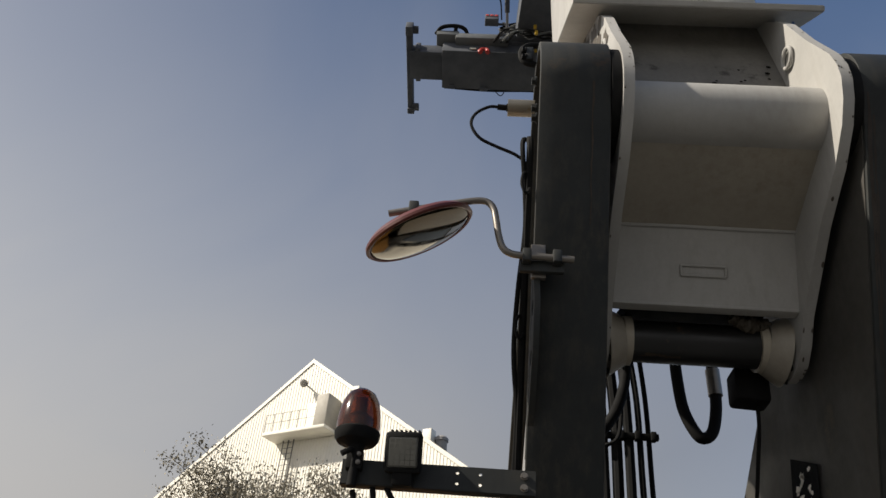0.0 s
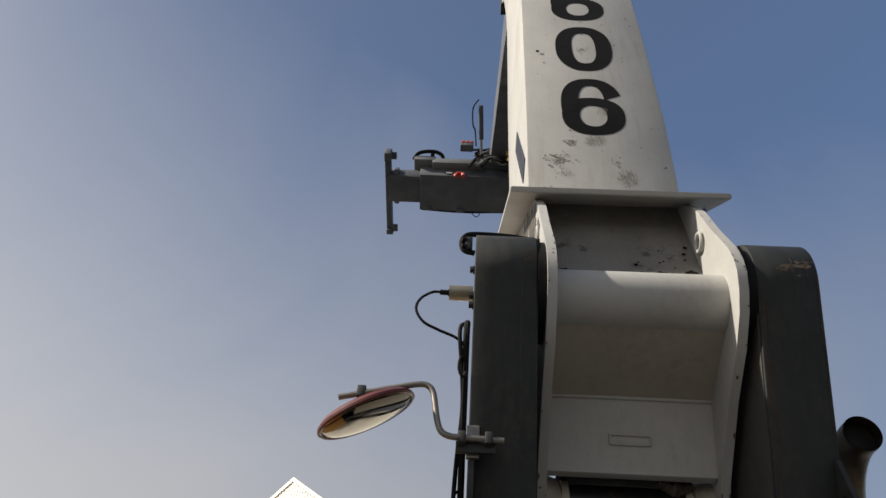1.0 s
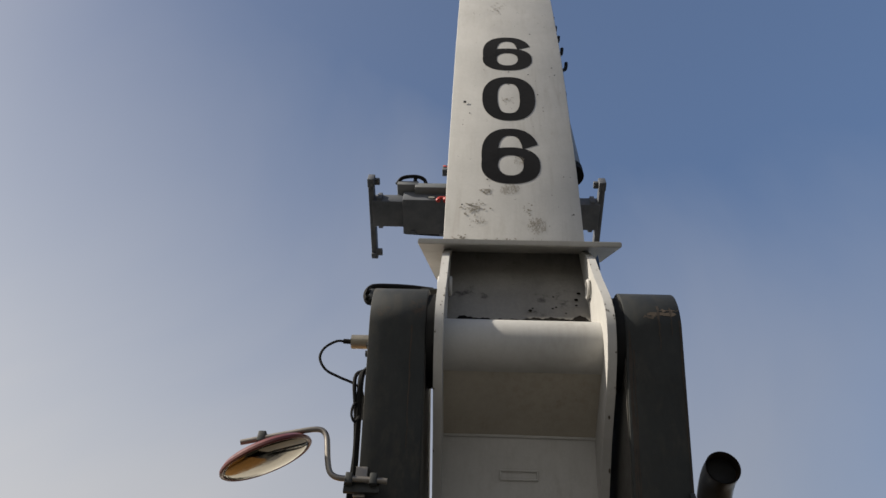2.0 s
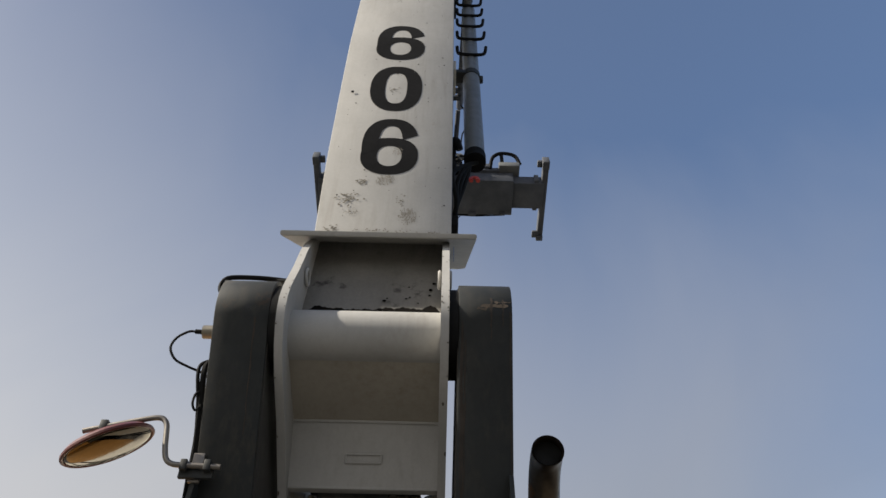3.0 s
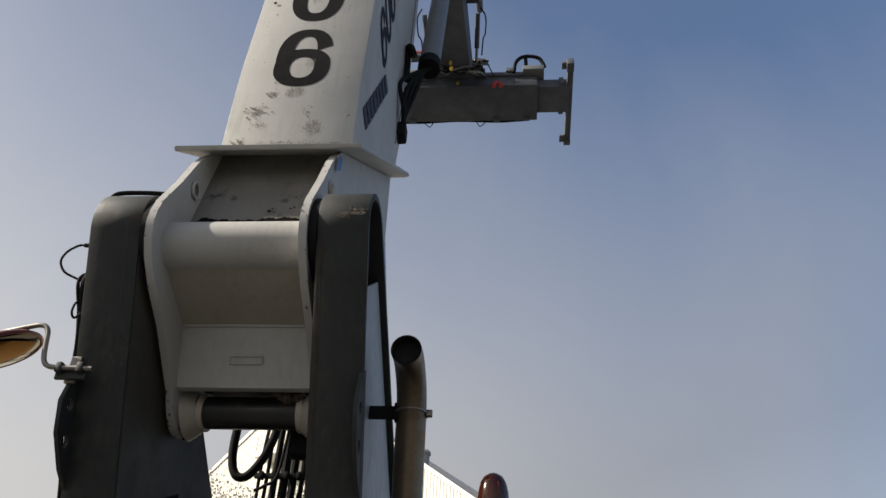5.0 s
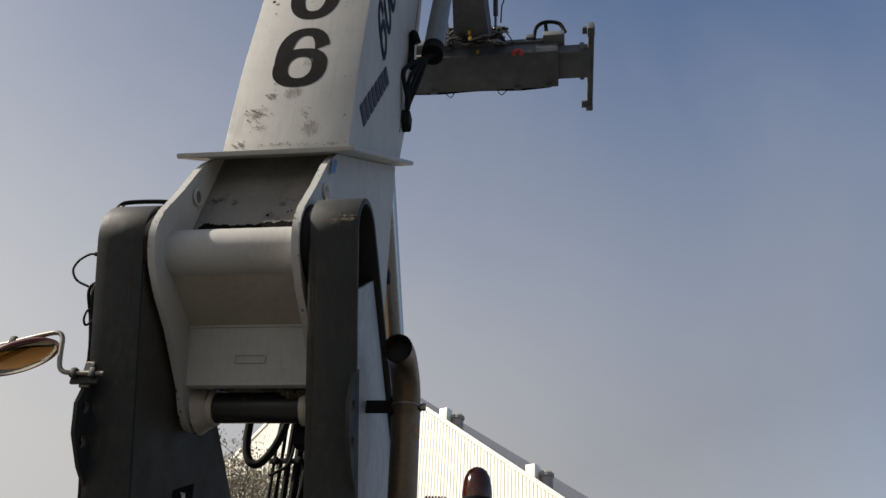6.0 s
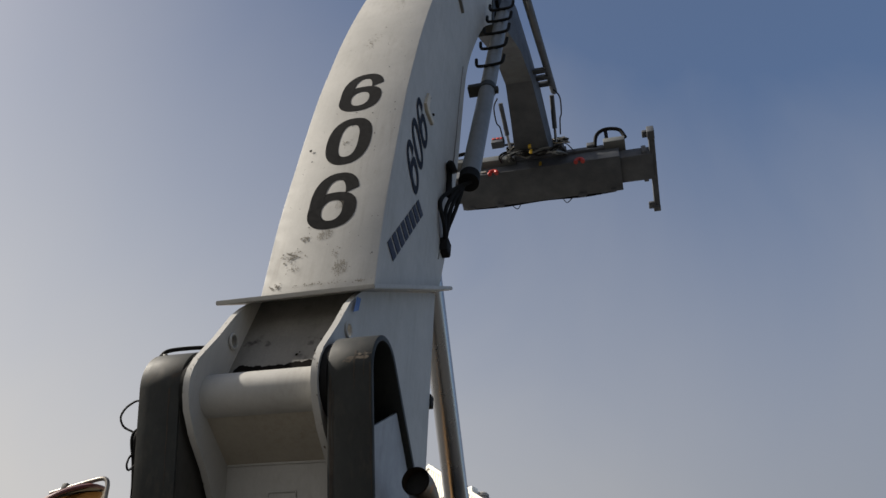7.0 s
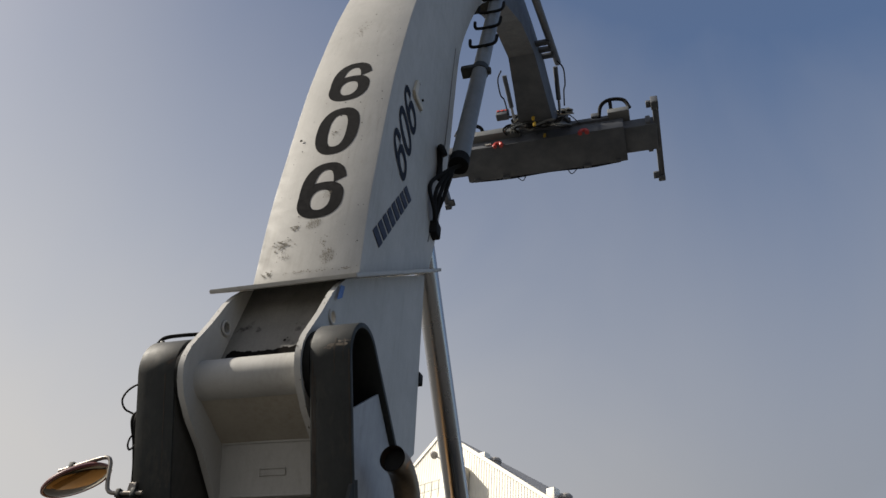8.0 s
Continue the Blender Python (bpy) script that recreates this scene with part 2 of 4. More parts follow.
def holed(bm, yz, holes, x0, x1):
    """A plate in the y-z plane with round holes through it."""
    es = []
    for ring in [yz] + [[(cy + r * math.cos(-2 * math.pi * k / 16), cz + r * math.sin(-2 * math.pi * k / 16)) for k in range(16)] for cy, cz, r in holes]:
        vs = [bm.verts.new((x0, y, z)) for y, z in ring]
        es += [bm.edges.new((a, b)) for a, b in zip(vs, vs[1:] + vs[:1])]
    r = bmesh.ops.triangle_fill(bm, use_beauty=True, edges=es)
    fs = [g for g in r["geom"] if isinstance(g, bmesh.types.BMFace)]
    r = bmesh.ops.extrude_face_region(bm, geom=fs)
    bmesh.ops.translate(bm, verts=[v for v in r["geom"] if isinstance(v, bmesh.types.BMVert)], vec=(x1 - x0, 0, 0))
    return bm


# ---- setting ----
bm = B()
bmesh.ops.create_grid(bm, x_segments=2, y_segments=2, size=2500)
tagged(part("ground", bm, GROUND), "worn dark grey concrete yard reaching to the horizon", "ground", kind="structure")

# ---- reach stacker ----
machine = thing("reach_stacker", "white and dark grey reach stacker with its boom raised", "reach stacker")
PY, PZ = -0.02, 3.90

# curved main boom: rear and front edges of its side, from the flange up
REAR = smooth_line([(0, 0.30, 4.80), (0, 0.28, 5.5), (0, 0.305, 6.1), (0, 0.35, 6.85), (0, 0.41, 7.4), (0, 0.59, 8.5), (0, 0.95, 9.9), (0, 1.5, 11.2), (0, 2.25, 12.5), (0, 2.85, 13.4), (0, 3.35, 14.1)], 6)
FRONT = smooth_line([(0, 1.75, 5.88), (0, 1.93, 6.75), (0, 2.05, 7.8), (0, 2.08, 8.7), (0, 2.14, 9.6), (0, 2.4, 10.5), (0, 2.85, 11.6), (0, 3.45, 12.6)], 6)
XL, XR = -0.43, 0.412
bm = B()
prism(bm, [(p.y, p.z) for p in REAR] + [(p.y, p.z) for p in reversed(FRONT)], XL, XR, bevel=0.006)
boom = part("boom", bm, WHITE, machine, "white curved box boom with black numbers")


def oval(a, rx, ry, cx=0.5, cy=0.5, p=2.35):
    """A point of a squarish oval at the angle a in degrees."""
    c, d = math.cos(radians(a)), math.sin(radians(a))
    return cx + rx * math.copysign(abs(c) ** (2 / p), c), cy + ry * math.copysign(abs(d) ** (2 / p), d)


def stroke(bm, outer, inner, lift, place):
    rows = [[bm.verts.new(place(*q, lift)) for q in (o, ((o[0] + i[0]) / 2, (o[1] + i[1]) / 2), i)] for o, i in zip(outer, inner)]
    for a, b in zip(rows, rows[1:]):
        for k in range(2):
            bm.faces.new((a[k], a[k + 1], b[k + 1], b[k]))


def numeral(ch, place, name, mat, fat=1.0):
    """A broad 6 or 0 drawn in strokes; place turns (u, v, lift) in the unit square into a point of the sheet."""
    bm = B()
    full = range(0, 361, 6)
    thin = 1 + (1 - fat) * 0.6
    if ch == "0":
        stroke(bm, [oval(a, 0.5, 0.5) for a in full], [oval(a, 0.21 * thin, 0.34 * thin, p=2.6) for a in full], 0, place)
    else:
        stroke(bm, [oval(a, 0.5, 0.315, 0.5, 0.315) for a in full], [oval(a, 0.215 * thin, 0.175 * thin, 0.5, 0.31, 2.2) for a in full], 0, place)
        arc = [(18 + 180 * k / 40) for k in range(41)]
        stroke(bm, [oval(a, 0.5, 0.5) for a in arc], [oval(12 + (a - 18) * 0.98, 0.215 * thin, 0.36 * thin, 0.5, 0.50, 2.4) for a in arc], 0.0005, place)
    return part(name, bm, mat, boom, smooth=0)


def on_rear(z0, h):
    def place(u, v, lift):
        z = z0 + v * h
        return (-0.015 + (u - 0.5) * 0.388, between(REAR, z) - 0.002 - lift, z)
    return place


def on_side(k):
    def place(u, v, lift):
        return (XR + 0.006 + lift, 0.905 + 0.045 * k + 0.045 * (u - 0.5) - 0.375 * v, 6.32 + 0.337 * k + 0.30 * (u - 0.5) + 0.20 * v)
    return place


for z0, h, ch in ((5.388, 0.61, "6"), (6.10, 0.605, "0"), (6.81, 0.595, "6")):
    numeral(ch, on_rear(z0, h), "number", INK)
# smaller slanting number climbing the side
for k, ch in enumerate("606"):
    numeral(ch, on_side(k), "side_number", SIDEINK, 0.85)
for x, sg in ((XR + 0.004, 1), (XL - 0.004, -1)):
    for k in range(8):
        t0, t1 = k / 8 + 0.012, (k + 1) / 8 - 0.022
        a, b = Vector((x, 0.40, 5.29)), Vector((x, 0.957, 6.27))
        c, d = Vector((x, 0.557, 5.238)), Vector((x, 1.113, 6.234))
        bm = B()
        plate(bm, [a.lerp(b, t0), a.lerp(b, t1), c.lerp(d, t1), c.lerp(d, t0)], 0.003, (sg, 0, 0))
        part("brand_bar", bm, BRAND, boom, smooth=0)
# a bent angle bracket and a flat lug welded to the side
bm = B()
plate(bm, [(XR, 0.80, 7.36), (XR, 0.87, 7.32), (XR, 1.06, 7.34), (XR, 1.06, 7.39), (XR, 0.89, 7.39), (XR, 0.90, 7.57), (XR, 0.85, 7.57)], 0.03, (1, 0, 0))
bmesh.ops.bevel(bm, geom=list(bm.edges), offset=0.004, segments=1, affect="EDGES")
part("bracket_lug", bm, CREAM, boom, "soiled cream angle bracket")
for y, z in ((0.93, 7.60), (1.075, 7.52)):
    bolt(boom, (XR + 0.002, y, z), (1, 0, 0), 0.012, BLACK)
bm = B()
plate(bm, [(XR, 1.48, 10.35), (XR, 1.50, 10.29), (XR, 1.72, 10.25), (XR, 1.70, 10.31)], 0.035, (1, 0, 0))
part("bracket_lug", bm, GRIMY_SHADE, boom)
# weld seam along the front of the side sheet
bm = B()
sweep(bm, [(XR + 0.001, p.y - 0.17, p.z) for p in FRONT[2:26:3]], 0.008, n=6, steps=3)
part("weld_seam", bm, GRIMY_SHADE, boom)
# old prints of boot soles and oil on the rear sheet
rnd = random.Random(4)


def sole_print(cx, z, w, h, rows, keep, slope=0.0):
    """Wavy rows of a boot's tread, broken where the sole did not touch."""
    bm = B()
    for j in range(rows):
        z0 = z - h / 2 + h * (j + 0.5) / rows
        half = w / 2 * math.sqrt(max(0.15, 1 - ((j + 0.5) / rows * 2 - 1) ** 2 * 0.8))
        thick = h / rows * rnd.uniform(0.42, 0.6)
        n = 26
        prev = None
        for i in range(n + 1):
            x = cx - half + 2 * half * i / n
            zz = z0 + 0.010 * math.sin(x * 260 + j * 0.5) + slope * (x - cx)
            t = thick * rnd.uniform(0.5, 1.2)
            cur = None
            if rnd.random() < keep:
                cur = [bm.verts.new((x, between(REAR, q) - 0.0028, q)) for q in (zz - t / 2, zz + t / 2)]
                if prev:
                    bm.faces.new((prev[0], cur[0], cur[1], prev[1]))
            prev = cur
    tagged(part("boot_print", bm, DIRT, boom, smooth=0), kind="stuff")


def smudge(cx, z, w, h, n, size, name="smudge"):
    """A patch of many small rubbed-in flecks, dense in the middle."""
    bm = B()
    for k in range(n):
        x, zz = cx + rnd.gauss(0, w * 0.26), z + rnd.gauss(0, h * 0.26)
        rx, rz, turn = size * rnd.uniform(0.3, 1.0), size * rnd.uniform(0.15, 0.5), rnd.uniform(-0.7, 0.7)
        ring = []
        for i in range(7):
            a = 2 * math.pi * i / 7
            u, v = rx * math.cos(a) * rnd.uniform(0.6, 1.2), rz * math.sin(a) * rnd.uniform(0.6, 1.2)
            q = zz + u * math.sin(turn) + v * math.cos(turn)
            ring.append(bm.verts.new((x + u * math.cos(turn) - v * math.sin(turn), between(REAR, q) - 0.0024 - 0.00002 * k, q)))
        bm.faces.new(ring)
    tagged(part(name, bm, DIRT, boom, smooth=0), kind="stuff")


sole_print(-0.025, 5.335, 0.125, 0.085, 6, 0.93, 0.12)
sole_print(0.133, 5.01, 0.115, 0.13, 9, 0.80)
sole_print(0.04, 5.625, 0.07, 0.08, 5, 0.72, 0.3)
sole_print(-0.24, 5.05, 0.13, 0.09, 5, 0.55)
smudge(-0.245, 5.165, 0.15, 0.10, 46, 0.015)
smudge(-0.18, 5.315, 0.08, 0.05, 26, 0.012)
smudge(0.09, 5.15, 0.06, 0.10, 20, 0.011)
smudge(-0.036, 6.375, 0.09, 0.08, 16, 0.012)
smudge(-0.33, 4.90, 0.10, 0.06, 22, 0.013, "grime")
smudge(0.30, 4.88, 0.14, 0.03, 16, 0.011, "grime")
smudge(-0.02, 4.89, 0.5, 0.03, 30, 0.010, "grime")
smudge(-0.10, 8.05, 0.16, 0.30, 30, 0.013)
smudge(0.06, 9.0, 0.18, 0.30, 20, 0.014)
for k in range(95):
    z = rnd.uniform(4.95, 8.4)
    bm = B()
    bmesh.ops.create_circle(bm, cap_ends=True, segments=7, radius=rnd.choice((0.0015, 0.002, 0.003, 0.003, 0.004, 0.006)), matrix=pose(rnd.uniform(-0.39, 0.37), between(REAR, z) - 0.003, z, 90, 0, 0))
    part("chip", bm, INK, boom, smooth=0)
bm = B()
plate(bm, [(-0.345, between(REAR, 6.33) - 0.007, 6.32), (-0.325, between(REAR, 6.33) - 0.007, 6.32), (-0.325, between(REAR, 6.33) - 0.007, 6.342), (-0.345, between(REAR, 6.33) - 0.007, 6.342)], 0.002, (0, -1, 0))
part("chip", bm, INK, boom, smooth=0)

# dark oil stains on the outer face of the boom's foot
STAIN = material("oil_stain", (0.09, 0.075, 0.055), 0.6, spots=(0.2, 0.18, 0.15), amount=0.4, scale=12, grain=0.3)
for cy, cz, ry, rz in ((0.05, 4.30, 0.09, 0.10), (0.20, 4.42, 0.10, 0.16), (0.12, 4.55, 0.05, 0.05), (0.30, 4.60, 0.10, 0.14), (0.42, 4.74, 0.05, 0.12), (0.55, 4.86, 0.10, 0.10), (0.72, 5.0, 0.06, 0.10)):
    bm = B()
    bm.faces.new([bm.verts.new((-0.4175, cy + ry * math.cos(a) * rnd.uniform(0.6, 1.2), cz + rz * math.sin(a) * rnd.uniform(0.6, 1.2))) for a in [2 * math.pi * k / 22 for k in range(22)]])
    part("oil_stain", bm, STAIN, boom, smooth=0)

# flange plate at the boom's foot, with cut corners
bm = B()
dn = Vector((0, -0.602, 0.798))
plate(bm, [(-0.55, 0.0, 4.55), (0.55, 0.0, 4.55), (0.55, 1.72, 5.85), (0.50, 1.82, 5.925), (-0.50, 1.82, 5.925), (-0.55, 1.72, 5.85)], 0.03, dn)
bmesh.ops.bevel(bm, geom=list(bm.edges), offset=0.005, segments=2, affect="EDGES")
part("flange", bm, WHITE, machine)

# side plates of the boom's foot
SIDE = [(0.15, 4.66), (0.06, 4.55), (-0.01, 4.44), (-0.11, 4.22), (-0.19, 4.07), (-0.235, 3.985), (-0.26, 3.90), (-0.262, 3.83), (-0.235, 3.75), (-0.18, 3.67), (-0.06, 3.57), (0.14, 3.46),
        (0.43, 3.24), (0.50, 3.15), (0.57, 3.095), (0.64, 3.08), (0.71, 3.09), (0.77, 3.13), (0.83, 3.21), (1.05, 3.41), (1.85, 4.13), (1.68, 5.80)]
for x, sg in ((-0.415, 1), (0.36, -1)):
    bm = B()
    holed(bm, SIDE, [(0.035, 4.275, 0.04)], x, x + 0.04)
    sp = part("side_plate", bm, WHITE, machine)
    xi = x + 0.04 if sg > 0 else x
    bm = B()
    ring = [(xi + sg * 0.012, 0.035 + 0.045 * math.cos(a), 4.275 + 0.045 * math.sin(a)) for a in [2 * math.pi * k / 24 for k in range(25)]]
    sweep(bm, ring, 0.009, n=8, smooth=False, caps=False)
    part("eye_ring", bm, WHITE, sp)
    xw = x if sg > 0 else x + 0.04
    bm = B()
    sweep(bm, [(xw - sg * 0.006, 0.035 + 0.045 * math.cos(a), 4.275 + 0.045 * math.sin(a)) for a in [2 * math.pi * k / 24 for k in range(25)]], 0.009, n=8, smooth=False, caps=False)
    part("eye_ring", bm, WHITE, sp)
    # boss round the cross shaft, with a cover lobe below
    bm = B()
    xa, xb = (xi, xi + 0.075) if sg > 0 else (xi, xi - 0.075)
    rod(bm, (xa, 0.68, 3.22), (xb, 0.68, 3.23), 0.148, 0.108, n=32)
    part("boss", bm, FOOTWHITE, sp)
    bm = B()
    rod(bm, (xb + sg * 0.003, 0.68, 3.23), (xb + sg * 0.036, 0.68, 3.23), 0.103, n=32)
    part("collar", bm, CREAM, sp)
    for a in (200, 235, 270, 305):
        bolt(sp, (xi + sg * 0.008, 0.68 + 0.125 * math.cos(radians(a)), 3.215 + 0.13 * math.sin(radians(a))), (sg, 0, 0), 0.011, BLACK)
    for k in range(26):
        i = rnd.choice((1, 2, 3, 4, 5, 6, 7, 8, 9, 10, 11, 12, 13, 14, 15, 16))
        a, b = Vector((0, *SIDE[i])), Vector((0, *SIDE[i + 1]))
        d = (b - a).normalized()
        c = a.lerp(b, rnd.random()) + Vector((0, -d.z, d.y)) * -0.0012
        c.x = x + rnd.choice((rnd.uniform(0.004, 0.036), 0.004, 0.036))
        big = 1.0 if i < 10 else 1.8
        e, f = rnd.uniform(0.002, 0.008) * big, rnd.uniform(0.0015, 0.004) * big
        bm = B()
        bm.faces.new([bm.verts.new(c + d * e * math.cos(q) * rnd.uniform(0.6, 1.4) + Vector((max(x + 0.001, min(x + 0.039, c.x + f * math.sin(q))) - c.x, 0, 0))) for q in [2 * math.pi * j / 8 for j in range(8)]])
        part("chip", bm, STAIN, sp, smooth=0)
bm = B()
plate(bm, [(XR + 0.01, 0.02, 4.40), (XR + 0.01, 0.09, 4.46), (XR + 0.01, 0.10, 4.56), (XR + 0.01, 0.04, 4.53)], 0.002, (1, 0, 0))
part("maker_label", bm, BLUE, machine, "small blue label")

for xa, xb in ((-0.452, -0.4165), (0.4015, 0.444)):
    bm = B()
    rod(bm, (xa, PY, PZ - 0.03), (xb, PY, PZ - 0.03), 0.225, n=48)
    part("pivot_disc", bm, BLACK, machine, "black greased bearing disc")
for x in (-0.40, 0.385):
    bm = B()
    box(bm, (0.05, 0.09, 0.10), pose(x, 1.83, 4.80, 6, 0, 0), 0.006)
    part("stop_block", bm, BLACK, machine)
bm = B()
rod(bm, (-0.38, PY + 0.01, PZ - 0.05), (0.37, PY + 0.01, PZ - 0.05), 0.132, n=64)
part("pivot_tube", bm, WHITE, machine)
# recess_panel: the flange's shade is painted in along with the grime
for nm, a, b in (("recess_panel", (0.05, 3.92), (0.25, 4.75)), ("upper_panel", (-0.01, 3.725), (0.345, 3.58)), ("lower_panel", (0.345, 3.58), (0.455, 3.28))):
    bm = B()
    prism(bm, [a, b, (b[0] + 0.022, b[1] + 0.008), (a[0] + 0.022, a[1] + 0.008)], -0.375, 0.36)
    pn = part(nm, bm, {"recess_panel": GRIMY_SHADE, "upper_panel": FOOTWHITE}.get(nm, WHITE), machine)
    if nm == "lower_panel":
        def on(t, u):
            return Vector((u, 0.345 + 0.11 * t, 3.58 - 0.30 * t))
        bm = B()
        loop = [on(0.50, -0.098), on(0.50, 0.079), on(0.63, 0.079), on(0.63, -0.098), on(0.50, -0.098)]
        for p, q in zip(loop, loop[1:]):
            rod(bm, p + Vector((0, -0.004, -0.001)), q + Vector((0, -0.004, -0.001)), 0.005, n=8)
        part("name_plate_frame", bm, WHITE, pn)
        bm = B()
        sweep(bm, [(-0.375, 0.342, 3.582), (-0.1, 0.340, 3.583), (0.15, 0.341, 3.582), (0.36, 0.342, 3.582)], 0.009, n=8)
        part("weld_seam", bm, WHITE, pn)
        bm = B()
        box(bm, (0.735, 0.05, 0.02), pose(-0.008, 0.478, 3.282, 0, 0, 0), 0.004)
        part("bottom_lip", bm, WHITE, pn)
    if nm == "recess_panel":
        # a low black smear along the tube, thick at both ends
        for x0, x1, humps in ((-0.335, 0.03, ((-0.29, 0.035, 0.030), (-0.20, 0.05, 0.012), (-0.05, 0.06, 0.006))), (0.0, 0.352, ((0.06, 0.05, 0.020), (0.17, 0.06, 0.026), (0.31, 0.05, 0.045)))):
            bm = B()
            prev, ph = None, rnd.uniform(0, 6)
            for k in range(61):
                x = x0 + (x1 - x0) * k / 60
                h = 0.006 + sum(q * math.exp(-((x - c) / w) ** 2) for c, w, q in humps) + 0.004 * math.sin(x * 90 + ph) + 0.003 * math.sin(x * 210 + ph)
                h *= min(1, (k + 1) / 5, (61 - k) / 5)
                cur = [bm.verts.new((x, 0.05 + 0.241 * (z - 3.92) - 0.013, z)) for z in (3.985, 4.090 + max(0.002, h))]
                if prev:
                    bm.faces.new((prev[0], cur[0], cur[1], prev[1]))
                prev = cur
            part("grease_smear", bm, GREASE, pn, "black grease smear", smooth=0)
        for k in range(9):
            zz = rnd.uniform(4.13, 4.35)
            bm = B()
            bmesh.ops.create_circle(bm, cap_ends=True, segments=8, radius=rnd.uniform(0.004, 0.012), matrix=pose(rnd.uniform(0.05, 0.33), 0.05 + 0.241 * (zz - 3.92) - 0.007, zz, 77, 0, 0))
            part("grease_spot", bm, GREASE, pn, smooth=0)
# black sheet added for the darkness inside the foot, above the shaft
bm = B()
prism(bm, [(0.47, 3.30), (0.66, 3.33), (1.0, 3.45), (1.0, 3.50), (0.47, 3.34)], -0.285, 0.265)
part("interior_dark_plate", bm, BLACK, machine)
bm = B()
sweep(bm, [(0.13, 0.56, 3.30), (0.16, 0.57, 3.285), (0.20, 0.575, 3.275), (0.24, 0.58, 3.28), (0.28, 0.58, 3.295)], [0.022, 0.026, 0.033, 0.026, 0.02], n=12)
for v in bm.verts:
    v.co += Vector((rnd.uniform(-0.005, 0.005), rnd.uniform(-0.005, 0.005), rnd.uniform(-0.006, 0.006)))
part("grease_lump", bm, STAIN, machine)
bm = B()
rod(bm, (-0.31, 0.68, 3.23), (0.28, 0.68, 3.23), 0.088, n=40)
shaft = part("cross_shaft", bm, SHAFT, machine, "black cross shaft with scraped paint")

for xa, xb, a0, a1 in ((-0.215, -0.13, 238, 252), (-0.14, -0.07, 243, 255), (-0.24, -0.2, 246, 252)):
    bm = B()
    prev = None
    for k in range(10):
        x = xa + (xb - xa) * k / 9
        cur = [bm.verts.new((x, 0.68 + 0.0895 * math.cos(radians(a)), 3.23 + 0.0895 * math.sin(radians(a)))) for a in (a0 + rnd.uniform(0, 5), a1 - rnd.uniform(0, 5))]
        if prev:
            bm.faces.new((prev[0], prev[1], cur[1], cur[0]))
        prev = cur
    part("scrape", bm, SCRAPE, shaft, smooth=0)

# posts: a steel band bent over the top, closed by a web on the inside
TOP = [(PY + 0.225 * math.cos(radians(a)), PZ + 0.225 * math.sin(radians(a))) for a in range(203, 52, -6)]
TOP2 = [(PY + 0.193 * math.cos(radians(a)), PZ + 0.193 * math.sin(radians(a))) for a in range(203, 52, -6)]
FOOT, TOE = (1.46, 0.0), (5.2, 0.25)


def limb(z):
    return TOP[0][0] + (FOOT[0] - TOP[0][0]) * (TOP[0][1] - z) / (TOP[0][1] - FOOT[1])


